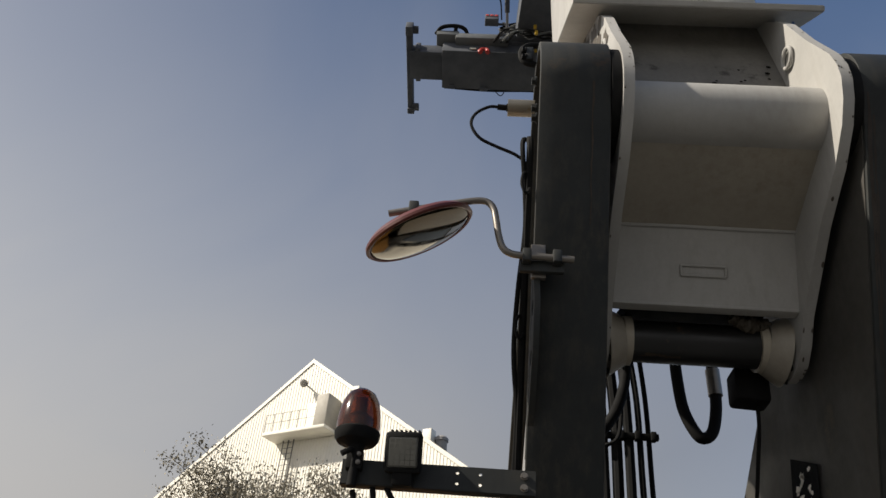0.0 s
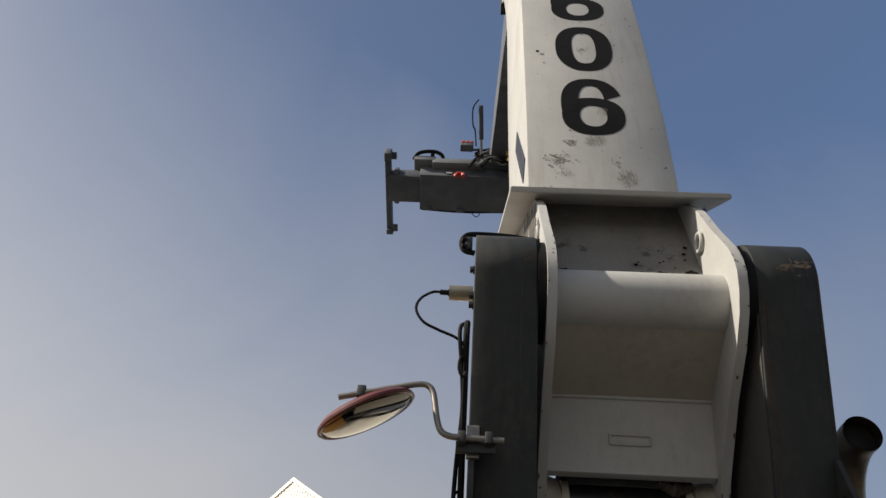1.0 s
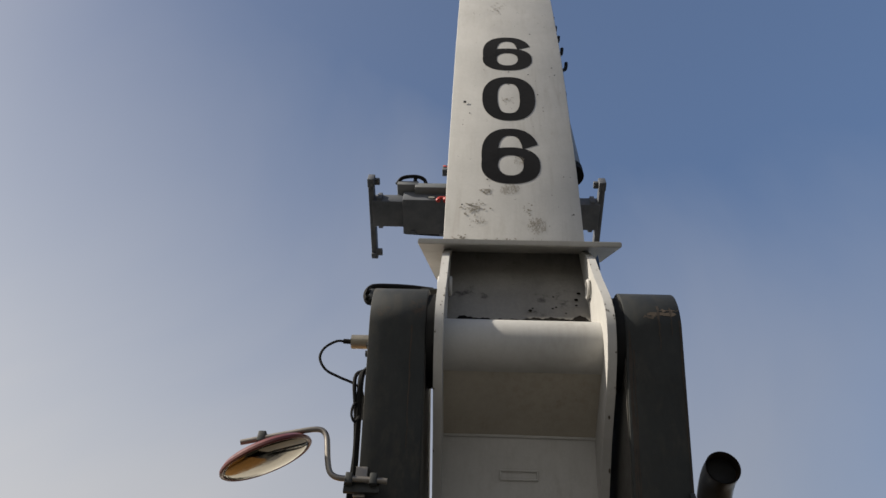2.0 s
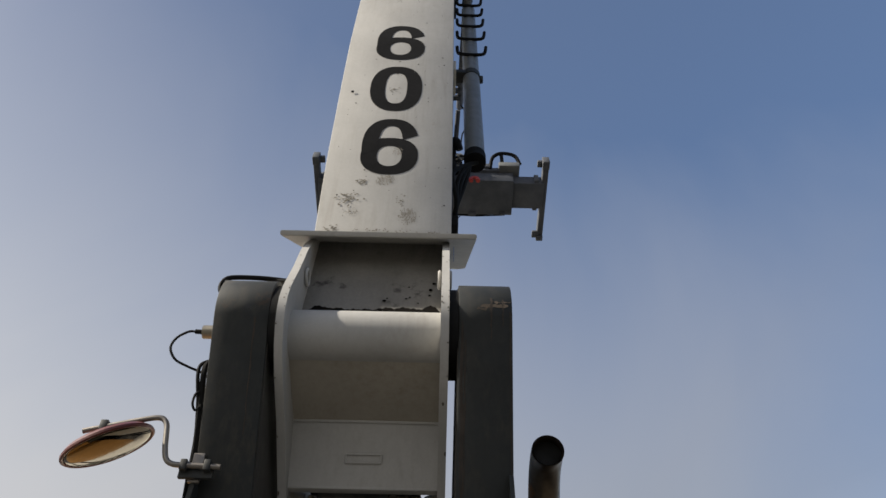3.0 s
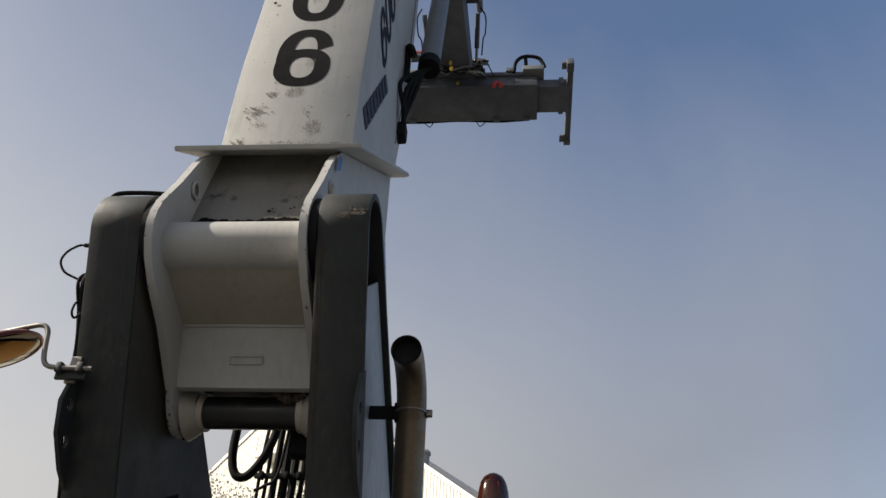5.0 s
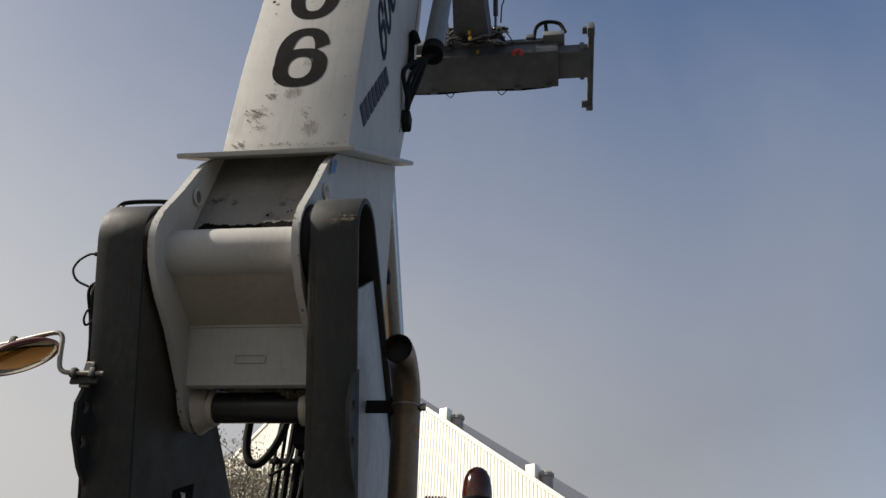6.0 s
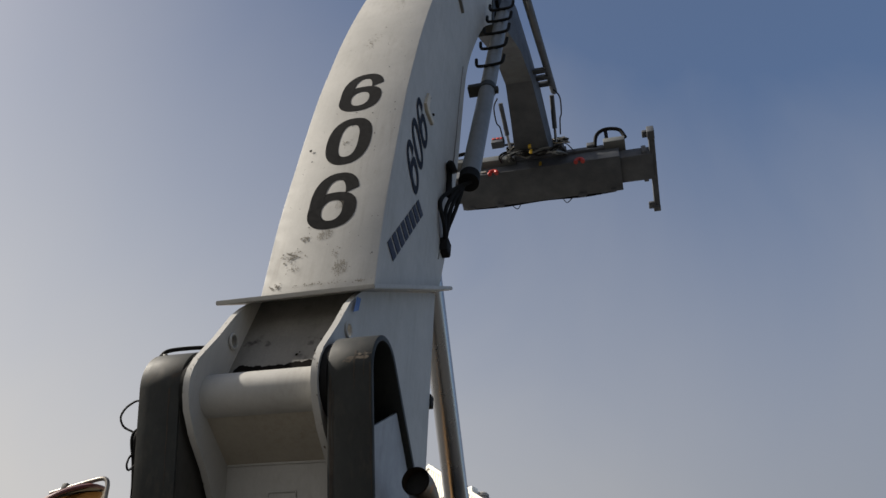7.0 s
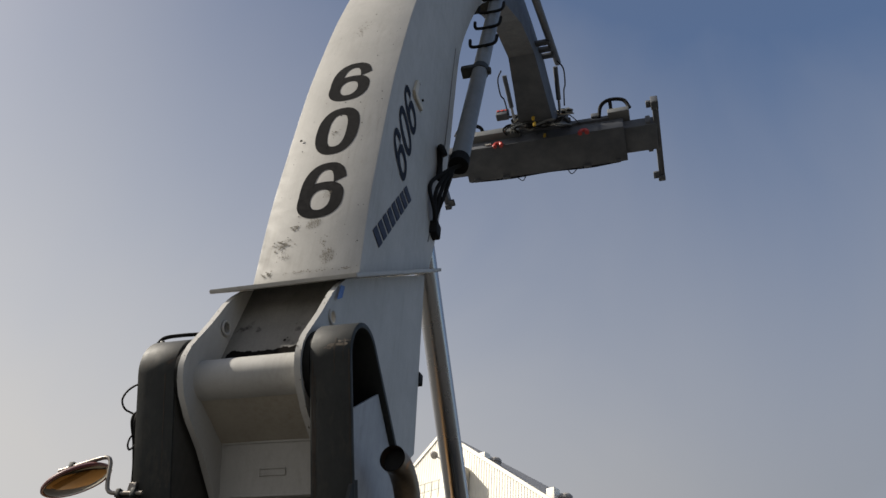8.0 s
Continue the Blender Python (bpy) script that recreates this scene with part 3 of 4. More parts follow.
for sg, x0, x1 in ((-1, -0.715, -0.455), (1, 0.445, 0.70)):
    bm = B()
    prism(bm, [FOOT] + TOP + [TOE] + [(TOE[0] - 0.04, TOE[1])] + TOP2[::-1] + [(FOOT[0] + 0.035, 0.0)], x0, x1, bevel=0.004)
    po = part("post", bm, GREY, machine, "dark grey steel band post with rust runs")
    xi = x1 - 0.02 if sg < 0 else x0
    bm = B()
    prism(bm, [(FOOT[0] + 0.01, 0.0)] + [(PY + 0.21 * math.cos(radians(a)), PZ + 0.21 * math.sin(radians(a))) for a in range(203, 52, -6)] + [(TOE[0] - 0.02, TOE[1])], xi - sg * 0.004, xi + 0.02 - sg * 0.004)
    part("inner_web", bm, WEBGREY, po)
    xo = x0 + 0.075 if sg < 0 else x1 - 0.042
    bm = B()
    prism(bm, [(limb(2.0) + 0.035, 2.0), (limb(3.54) + 0.035, 3.54), (0.33, 3.855), (1.5, 2.975), (2.2, 2.45)], xo - 0.008, xo + 0.008)
    part("outer_web", bm, LIGHTWEB, po, "light grey web plate")
    # lug plate with two holes behind the band's outer edge
    xl = x0 + 0.001 if sg < 0 else x1 - 0.021
    bm = B()
    holed(bm, [(limb(3.21) + 0.08, 3.21), (limb(3.16) - 0.01, 3.16), (limb(2.99) - 0.125, 2.99), (limb(2.85) - 0.135, 2.85), (limb(2.72) - 0.07, 2.72), (limb(2.58) + 0.08, 2.58)],
          [(limb(3.0) - 0.045, 3.0, 0.03), (limb(2.84) - 0.055, 2.84, 0.03)], xl, xl + 0.02)
    part("lug_plate", bm, GREY, po)
    # worn sticker on the inside web
    xs = xi + 0.02 + 0.006 if sg < 0 else xi - 0.012
    q = [(0.98, 2.88), (0.74, 2.77), (0.84, 2.45), (1.08, 2.55)]
    bm = B()
    plate(bm, [(xs, y, z) for y, z in q], 0.002, (-sg, 0, 0))
    st = part("warning_sticker", bm, INK, po, "worn black and white sticker", smooth=0)
    for k in range(22):
        u, v = rnd.uniform(0.08, 0.8), rnd.uniform(0.05, 0.9)
        c = Vector((xs - sg * 0.004, 0, 0))
        y = (q[0][0] * (1 - u) + q[1][0] * u) * (1 - v) + (q[3][0] * (1 - u) + q[2][0] * u) * v
        z = (q[0][1] * (1 - u) + q[1][1] * u) * (1 - v) + (q[3][1] * (1 - u) + q[2][1] * u) * v
        bm = B()
        e = rnd.uniform(0.008, 0.03)
        bm.faces.new([bm.verts.new((c.x, y + e * math.cos(a) * rnd.uniform(0.5, 1.5), z + e * 0.6 * math.sin(a) * rnd.uniform(0.5, 1.4))) for a in [k2 * math.pi / 3 for k2 in range(6)]])
        part("sticker_flake", bm, CLAD, po, smooth=0)
# scraped rust patch on top of one band
for a0, a1, xa, xb in ((118, 127, 0.55, 0.68), (114, 120, 0.60, 0.695), (124, 130, 0.53, 0.60)):
    bm = B()
    row = []
    for k in range(9):
        x = xa + (xb - xa) * k / 8
        ra, rb = a0 + rnd.uniform(0, 4), a1 - rnd.uniform(0, 4)
        row.append([bm.verts.new((x, PY + 0.2262 * math.cos(radians(a + 62)), PZ + 0.2262 * math.sin(radians(a + 62)))) for a in (ra, rb)])
    for p, r2 in zip(row, row[1:]):
        bm.faces.new((p[0], p[1], r2[1], r2[0]))
    part("scrape", bm, SCRAPE, machine, smooth=0)

# rust runs down the bands
for x, z0, z1, w in ((0.462, 3.80, 2.9, 0.008), (0.478, 3.72, 3.1, 0.005), (0.60, 3.93, 3.72, 0.007), (0.655, 3.92, 3.78, 0.005), (0.69, 3.85, 3.1, 0.005), (0.47, 3.45, 2.75, 0.006), (-0.52, 3.8, 3.3, 0.005)):
    bm = B()
    prev = None
    for k in range(25):
        z = z0 + (z1 - z0) * k / 24
        y = limb(z) if z < TOP[0][1] else PY - math.sqrt(max(0.0, 0.225 ** 2 - (z - PZ) ** 2))
        ww = w * rnd.uniform(0.35, 1.2) * (1 - 0.6 * k / 24)
        xx = x + 0.0015 * math.sin(k * 0.7) + rnd.uniform(-0.001, 0.001)
        cur = [bm.verts.new((xx - ww, y - 0.0014, z)), bm.verts.new((xx + ww, y - 0.0014, z))]
        if prev:
            bm.faces.new((prev[0], prev[1], cur[1], cur[0]))
        prev = cur
    part("rust_run", bm, RUST, machine, smooth=0)

# pivot sensor with cable, step bar and cable run on one post
bm = B()
rod(bm, (-0.72, 0.0, 3.870), (-0.825, 0.0, 3.870), 0.034, n=28)
sensor = part("angle_sensor", bm, BRASS, machine, "brass pivot angle sensor with black cable")
bm = B()
rod(bm, (-0.812, 0.0, 3.870), (-0.83, 0.0, 3.870), 0.016, n=16)
rod(bm, (-0.828, 0.0, 3.870), (-0.865, 0.0, 3.872), 0.012, n=16)
part("plug", bm, BLACK, sensor)
bm = B()
sweep(bm, [(-0.86, 0.0, 3.872), (-0.90, 0.0, 3.870), (-0.95, 0.0, 3.83), (-0.965, 0.0, 3.77), (-0.93, 0.01, 3.71), (-0.86, 0.02, 3.675), (-0.785, 0.03, 3.645), (-0.745, 0.04, 3.60), (-0.735, 0.07, 3.48)], 0.0065, n=8)
part("cable", bm, BLACK, sensor)
for k, dz in enumerate((0.06, -0.09, -0.14)):
    bolt(machine, (-0.716, -0.08, 3.88 + dz), (-1, 0, 0), 0.016, GREY)
bm = B()
sweep(bm, [(-0.45, 0.0, 4.215), (-0.58, -0.03, 4.205), (-0.72, -0.05, 4.19), (-0.765, -0.06, 4.165), (-0.78, -0.06, 4.12), (-0.765, -0.06, 4.075), (-0.72, -0.06, 4.06)], 0.013, n=10)
bar = part("hose_bar", bm, BLACK, machine)
bm = B()
box(bm, (0.16, 0.05, 0.012), pose(-0.47, 0.0, 4.205, 10, 4, 0), 0.003)
part("bar_foot", bm, GREY, bar)
bm = B()
box(bm, (0.03, 0.03, 0.075), pose(-0.745, -0.065, 4.11), 0.005)
part("clamp", bm, GREY, bar)
for z in (4.09, 4.13):
    bolt(bar, (-0.762, -0.07, z), (-1, -0.3, 0), 0.013, BLACK)
for dx, r, sag in ((-0.012, 0.014, 0.0), (-0.03, 0.009, 0.012)):
    bm = B()
    sweep(bm, [(-0.735 + dx * 0.3, 0.02, 3.72)] + [(-0.728 + dx - sag * math.sin(z * 9), limb(z) + 0.05, z) for z in (3.6, 3.45, 3.3, 3.1, 2.9, 2.7, 2.5, 2.3, 2.0)], r, n=8)
    part("cable_run", bm, BLACK, machine)
for z in (3.46, 2.98):
    bm = B()
    sweep(bm, [(-0.74, limb(z) + 0.03, z + 0.04), (-0.762, limb(z) + 0.02, z + 0.02), (-0.766, limb(z) + 0.02, z - 0.03), (-0.75, limb(z) + 0.03, z - 0.06), (-0.735, limb(z) + 0.05, z - 0.02)], 0.006, n=8)
    part("cable_loop", bm, BLACK, machine)

# convex mirror on a bent pipe
bm = B()
sweep(bm, [(-0.583, -0.016, 3.135), (-0.64, -0.018, 3.137), (-0.743, -0.02, 3.139), (-0.795, -0.022, 3.143), (-0.826, -0.024, 3.165), (-0.842, -0.027, 3.215), (-0.852, -0.03, 3.275), (-0.862, -0.03, 3.325),
           (-0.882, -0.03, 3.355), (-0.915, -0.03, 3.363), (-0.98, -0.027, 3.353), (-1.10, -0.02, 3.328), (-1.236, -0.012, 3.298)], 0.0125, n=12, steps=5)
arm = part("mirror_arm", bm, STEEL, machine, "bent bright steel pipe arm")
for x in (-0.64, -0.743):
    bm = B()
    box(bm, (0.03, 0.035, 0.05), pose(x, -0.019, 3.138), 0.004)
    part("pipe_clamp", bm, GREY, arm)
bm = B()
box(bm, (0.15, 0.02, 0.045), pose(-0.69, 0.006, 3.112), 0.003)
part("arm_bracket", bm, GREY, arm)
bm = B()
box(bm, (0.05, 0.02, 0.14), pose(-0.70, 0.03, 3.15, 0, 0, 0), 0.003)
part("arm_bracket", bm, STEEL, arm)
nrm = Vector((0.445, 0.264, -0.856)).normalized()
MC = Vector((-1.124, 0.034, 3.255))
mm = Matrix.Translation(MC) @ nrm.to_track_quat("Z", "Y").to_matrix().to_4x4()


def turned(bm, prof, n=48, m=Matrix()):
    """A body turned about z from (radius, height) pairs."""
    rings = [[bm.verts.new(m @ Vector((r * math.cos(a), r * math.sin(a), h))) for a in [2 * math.pi * k / n for k in range(n)]] if r > 1e-5 else [bm.verts.new(m @ Vector((0, 0, h)))] for r, h in prof]
    for a, b in zip(rings, rings[1:]):
        for k in range(n):
            q = [a[k % len(a)], a[(k + 1) % n % len(a)], b[(k + 1) % n % len(b)], b[k % len(b)]]
            q = list(dict.fromkeys(q))
            if len(q) > 2:
                bm.faces.new(q)
    return bm


bm = B()
turned(bm, [(0.0, -0.045), (0.12, -0.04), (0.185, -0.02), (0.203, -0.004), (0.205, 0.006), (0.198, 0.012), (0.190, 0.010), (0.188, 0.0)], 64, mm)
mir = part("mirror", bm, REDBROWN, machine, "round convex mirror with dark red rim")
bm = B()
turned(bm, [(0.189, 0.004)] + [(0.189 * math.cos(radians(a)), 0.004 + 0.028 * math.sin(radians(a))) for a in range(8, 90, 8)] + [(0.0, 0.032)], 64, mm)
part("mirror_glass", bm, MIRROR, mir, "convex mirror glass")
bm = B()
box(bm, (0.035, 0.04, 0.05), Matrix.Translation((-1.148, -0.012, 3.324)), 0.004)
rod(bm, (-1.148, -0.008, 3.325), MC - nrm * 0.03, 0.012)
part("mirror_clamp", bm, GREY, mir)


# light bars with amber beacon and work lamp on both sides
def light_bar(sg, zb, yb, out):
    x0, x1 = 0.70 + out * 0.4, 1.285 + out
    bm = B()
    holed(bm, [(-0.037, x0), (0.037, x0), (0.037, x1), (-0.037, x1)], [(s * 0.016, x, 0.005) for s in (-1, 1) for x in (0.865, 0.935)], 0, 0.006)
    bmesh.ops.transform(bm, verts=bm.verts, matrix=Matrix(((0, 0, sg, 0), (1, 0, 0, yb), (0, 1, 0, zb), (0, 0, 0, 1))))
    bar = part("light_bar", bm, GREY, machine, "dark grey flat steel bar with drilled holes")
    bm = B()
    box(bm, (x1 - x0, 0.035, 0.006), pose(sg * (x0 + x1) / 2, yb + 0.022, zb - 0.036), 0.001)
    part("bar_lip", bm, GREY, bar)
    for z in (-0.018, 0.018):
        bolt(bar, (sg * 0.735, yb - 0.003, zb + z), (0, -1, 0), 0.0095, STEEL)
    bx = sg * (1.247 + out)
    bm = B()
    box(bm, (0.05, 0.03, 0.06), pose(bx, yb - 0.012, zb + 0.03), 0.004)
    rod(bm, (bx, yb - 0.015, zb - 0.05), (bx, yb - 0.015, zb + 0.03), 0.015, n=16)
    rod(bm, (bx, yb - 0.015, zb + 0.03), (bx, yb - 0.015, zb + 0.072), 0.015, 0.027, n=16)
    stem = part("beacon_stem", bm, BLACK, machine)
    for z in (0.02, 0.045):
        bolt(stem, (bx + 0.012, yb - 0.027, zb + z), (0, -1, 0), 0.006, STEEL)
    bm = B()
    sweep(bm, [(bx, yb - 0.02, zb + 0.06), (bx + sg * 0.015, yb - 0.04, zb + 0.052), (bx + sg * 0.038, yb - 0.045, zb + 0.036)], 0.009, n=8)
    part("wing_nut", bm, BLACK, stem)
    m = pose(bx + sg * 0.003, yb - 0.015, zb + 0.068)
    bm = B()
    turned(bm, [(0.0, 0.0), (0.022, 0.0), (0.030, 0.008), (0.060, 0.016), (0.068, 0.027), (0.071, 0.047), (0.068, 0.051), (0.0, 0.051)], 40, m)
    bc = part("beacon", bm, BLACK, machine, "amber rotating beacon on a black base")
    bm = B()
    turned(bm, [(0.067, 0.052), (0.068, 0.075), (0.065, 0.11), (0.057, 0.148), (0.044, 0.174), (0.022, 0.19), (0.0, 0.194)], 40, m)
    part("lens", bm, AMBER, bc, "amber plastic lens")
    bm = B()
    turned(bm, [(0.0, 0.053), (0.03, 0.053), (0.03, 0.09), (0.012, 0.105), (0.012, 0.15), (0.0, 0.155)], 24, m)
    part("lamp", bm, STEEL, bc)
    # work lamp
    w = pose(sg * (1.098 + out * 0.5), yb - 0.055, zb + 0.047, 14, 0, 4 * sg)
    bm = B()
    box(bm, (0.112, 0.035, 0.122), w, 0.012)
    wk = part("work_lamp", bm, BLACK, machine, "square black work lamp with cooling fins")
    bm = B()
    for k in range(7):
        box(bm, (0.005, 0.045, 0.128), w @ pose(-0.042 + 0.014 * k, 0.035, 0.006), 0.001)
    part("cooling_fins", bm, BLACK, wk)
    bm = B()
    box(bm, (0.09, 0.006, 0.09), w @ pose(0, -0.0175, 0), 0.006)
    part("lamp_glass", bm, LAMPFACE, wk)
    for i in range(5):
        for j in range(5):
            bm = B()
            box(bm, (0.0142, 0.0012, 0.0142), w @ pose(-0.032 + 0.016 * i, -0.0208, -0.032 + 0.016 * j))
            part("led", bm, LAMPFACE, wk)
    bm = B()
    box(bm, (0.06, 0.05, 0.05), w @ pose(0, 0.015, -0.07), 0.004)
    part("lamp_foot", bm, BLACK, wk)
    for k in range(3):
        bm = B()
        sx = sg * (1.23 - 0.04 * k)
        sweep(bm, [(sx if k else bx, yb + 0.02, zb - 0.03 if k else zb - 0.05), (sx - sg * 0.03 * k, yb + 0.03, zb - 0.12), (sx - sg * 0.16 * (k > 0), yb + 0.05, zb - 0.24), (sx - sg * 0.3, yb + 0.12, zb - 0.36), (sg * 0.72, yb + 0.3, zb - 0.45)], 0.009, n=8)
        part("lamp_cable", bm, BLACK, bar)


light_bar(-1, 2.395, 0.10, 0.0)
light_bar(1, 2.445, 0.11, 0.06)

# exhaust pipe with a turned-back end and its bracket
bm = B()
line = [(0.878, 0.72, 1.8), (0.878, 0.60, 2.65), (0.880, 0.525, 3.04), (0.882, 0.49, 3.16), (0.882, 0.432, 3.262), (0.880, 0.345, 3.326), (0.879, 0.252, 3.352), (0.877, 0.158, 3.345)]
sweep(bm, line, 0.077, n=32, caps=False)
inner = smooth_line(line)[-14:]
sweep(bm, inner, 0.072, n=32, caps=False, smooth=False)
exh = part("exhaust_pipe", bm, EXHAUST, machine, "scorched steel exhaust pipe with turned-back end")
# near-black disc plugs the pipe in place of the shade in its bore
bm = B()
e0 = Vector(line[-1])
d0 = (Vector(line[-2]) - e0).normalized()
rod(bm, e0 + d0 * 0.06, e0 + d0 * 0.065, 0.071, n=32)
part("dark_bore_disc", bm, HOLE, exh)
bm = B()
sweep(bm, [(0.882 + 0.081 * math.cos(a), 0.495 + 0.081 * math.sin(a), 3.155) for a in [2 * math.pi * k / 24 for k in range(25)]], 0.008, n=6, smooth=False, caps=False)
box(bm, (0.03, 0.03, 0.035), pose(0.975, 0.485, 3.155), 0.004)
part("pipe_band", bm, STEEL, exh)
bm = B()
box(bm, (0.27, 0.02, 0.07), pose(0.715, 0.48, 3.155), 0.004)
box(bm, (0.03, 0.06, 0.09), pose(0.812, 0.48, 3.155), 0.004)
part("pipe_bracket", bm, BLACK, exh)

# lift cylinders in front of the boom, the hose cylinder beside it
bm = B()
rod(bm, (-0.04, 7.0, 2.35), (-0.04, 2.45, 7.3), 0.135, n=40)
lc = part("lift_cylinder", bm, CHROME, machine, "polished steel lift cylinder rod")
bm = B()
rod(bm, (-0.04, 7.9, 1.35), (-0.04, 6.95, 2.4), 0.19, n=32)
part("cylinder_barrel", bm, GREY, lc)
bm = B()
CA, CB = Vector((0.645, 1.70, 7.20)), Vector((0.655, 3.0, 12.1))
rod(bm, CA, CB, 0.098, n=36)
side = part("side_cylinder", bm, CYL, machine, "long grey cylinder clamped beside the boom")
bm = B()
rod(bm, CA - (CB - CA).normalized() * 0.05, CA + (CB - CA).normalized() * 0.09, 0.105, n=36)
part("end_cap", bm, BLACK, side)
for z, bx in ((9.35, 0.14), (9.35, 0.0)):
    t = (z - CA.z) / (CB.z - CA.z)
    c = CA.lerp(CB, t)
    bm = B()
    if bx:
        box(bm, (0.16, 0.14, 0.10), pose(0.50, c.y - 0.02, z, -15, 0, 0), 0.01)
    else:
        rod(bm, c - Vector((0, 0.015, 0.06)), c + Vector((0, 0.015, 0.06)), 0.108, n=32)
        box(bm, (0.05, 0.06, 0.09), pose(c.x + 0.115, c.y, z - 0.03), 0.01)
    part("cylinder_clamp", bm, GREY, side)
for k, z in enumerate((9.95, 10.55, 11.1, 11.6, 12.1)):
    t = (z - CA.z) / (CB.z - CA.z)
    c = CA.lerp(CB, t)
    bm = B()
    sweep(bm, [(c.x - 0.17, c.y - 0.13, z + 0.10), (c.x - 0.16, c.y - 0.13, z - 0.02), (c.x - 0.10, c.y - 0.13, z - 0.06), (c.x + 0.10, c.y - 0.12, z - 0.05), (c.x + 0.17, c.y - 0.12, z - 0.01), (c.x + 0.19, c.y - 0.12, z + 0.12)], 0.022, n=8)
    part("hose_hook", bm, BLACK, side)
# hose loops from the cylinder's end to the boom
for k, (bow, low) in enumerate(((0.0, 0.0), (0.05, 0.03), (0.10, 0.05), (0.17, 0.02))):
    bm = B()
    sweep(bm, [(CA.x - 0.05 + 0.03 * k, CA.y, CA.z - 0.02), (CA.x - 0.06 - bow * 0.3, CA.y - 0.03 - bow * 0.3, CA.z - 0.18), (CA.x - 0.11 - bow * 0.6, CA.y - 0.03 - bow, CA.z - 0.42 - low),
               (0.47, CA.y - 0.03 - bow * 0.6, CA.z - 0.68 - low), (0.45, 1.70, CA.z - 0.80), (0.43, 1.74, CA.z - 0.84)], 0.021, n=8)
    part("hose", bm, BLACK, side)
bm = B()
box(bm, (0.10, 0.14, 0.16), pose(0.44, 1.72, 6.36), 0.02)
part("hose_port", bm, BLACK, side)
bm = B()
sweep(bm, [(0.50, 1.66, 7.30), (0.47, 1.62, 7.38), (0.44, 1.66, 7.40), (0.43, 1.72, 7.2), (0.46, 1.68, 7.0)], 0.035, n=10)
part("hose", bm, BLACK, side)

# pipes and hoses seen under the foot
px = [(-0.245, 0.013), (-0.19, 0.022), (-0.125, 0.030), (-0.06, 0.026), (0.0, 0.017), (0.055, 0.014), (-0.29, 0.012)]
for x, r in px:
    bm = B()
    y = 1.86 + rnd.uniform(-0.03, 0.03)
    sweep(bm, [(x + rnd.uniform(-0.03, 0.03), y + 0.03, 3.95), (x, y, 3.5), (x, y, 3.0), (x + rnd.uniform(-0.02, 0.02), y, 2.4), (x, y, 1.6)], r, n=10)
    part("hydraulic_pipe", bm, BLACK, machine)
bm = B()
box(bm, (0.42, 0.03, 0.035), pose(-0.11, 1.815, 3.29), 0.005)
for k in range(5):
    box(bm, (0.03, 0.045, 0.05), pose(-0.27 + 0.085 * k, 1.81, 3.29), 0.005)
part("pipe_clamp", bm, BLACK, machine)
bm = B()
sweep(bm, [(0.200, 1.70, 3.754), (0.200, 1.70, 3.601), (0.216, 1.70, 3.410), (0.270, 1.70, 3.277), (0.314, 1.70, 3.257), (0.359, 1.70, 3.302), (0.391, 1.70, 3.436), (0.397, 1.70, 3.589), (0.397, 1.70, 3.754)], 0.031, n=14)
hs = part("hose_loop", bm, BLACK, machine)
bm = B()
rod(bm, (0.397, 1.70, 3.502), (0.397, 1.70, 3.655), 0.038, n=20)
part("hose_fitting", bm, STEEL, hs)
bm = B()
sweep(bm, [(-0.10, 1.5, 3.72), (-0.112, 1.5, 3.57), (-0.137, 1.5, 3.41), (-0.19, 1.5, 3.27), (-0.27, 1.5, 3.17), (-0.345, 1.5, 3.19), (-0.385, 1.5, 3.33), (-0.385, 1.5, 3.60)], 0.028, n=12)
part("hose_loop", bm, BLACK, machine)
bm = B()
sweep(bm, [(-0.27, 1.71, 3.155), (-0.21, 1.70, 3.18), (-0.13, 1.70, 3.26), (-0.10, 1.70, 3.6)], 0.011, n=8)
part("hose_loop", bm, BLACK, machine)
bm = B()
box(bm, (0.15, 0.12, 0.15), pose(0.255, 0.84, 3.12, 0, 3, 0), 0.02)
jb = part("junction_box", bm, BLACK, machine)
bm = B()
sweep(bm, [(0.28, 0.84, 3.05), (0.275, 0.85, 2.95), (0.25, 0.86, 2.8), (0.22, 0.88, 2.62), (0.17, 0.92, 2.4)], 0.008, n=8)
part("cable", bm, BLACK, jb)


# telescopic inner boom with its head
def loft(bm, sections):
    """Joins rectangular sections given as half width, bottom (y, z), top (y, z)."""
    rings = [[bm.verts.new((s * hw, *p)) for s, p in ((-1, b), (1, b), (1, t), (-1, t))] for hw, b, t in sections]
    for a, b in zip(rings, rings[1:]):
        for k in range(4):
            bm.faces.new((a[k], a[(k + 1) % 4], b[(k + 1) % 4], b[k]))
    bm.faces.new(rings[0]), bm.faces.new(rings[-1])
    return bm


bm = B()
loft(bm, [(0.29, (3.1, 12.5), (2.6, 13.6)), (0.29, (4.6, 14.25), (4.0, 15.3)), (0.29, (6.3, 15.85), (5.9, 16.8)), (0.31, (7.7, 16.6), (7.5, 17.45)), (0.37, (8.7, 16.45), (8.8, 17.6)), (0.44, (9.7, 16.25), (10.4, 17.35))])
bmesh.ops.translate(bm, verts=bm.verts, vec=(0.05, 0, 0))
ib = part("inner_boom", bm, BOOMGREY, machine, "dark grey telescopic inner boom")
bm = B()
prism(bm, [(3.3, 12.5), (3.55, 12.45), (3.75, 13.4), (3.5, 14.25), (3.25, 14.2)], -0.44, 0.43)
col = part("boom_collar", bm, GREY, machine)
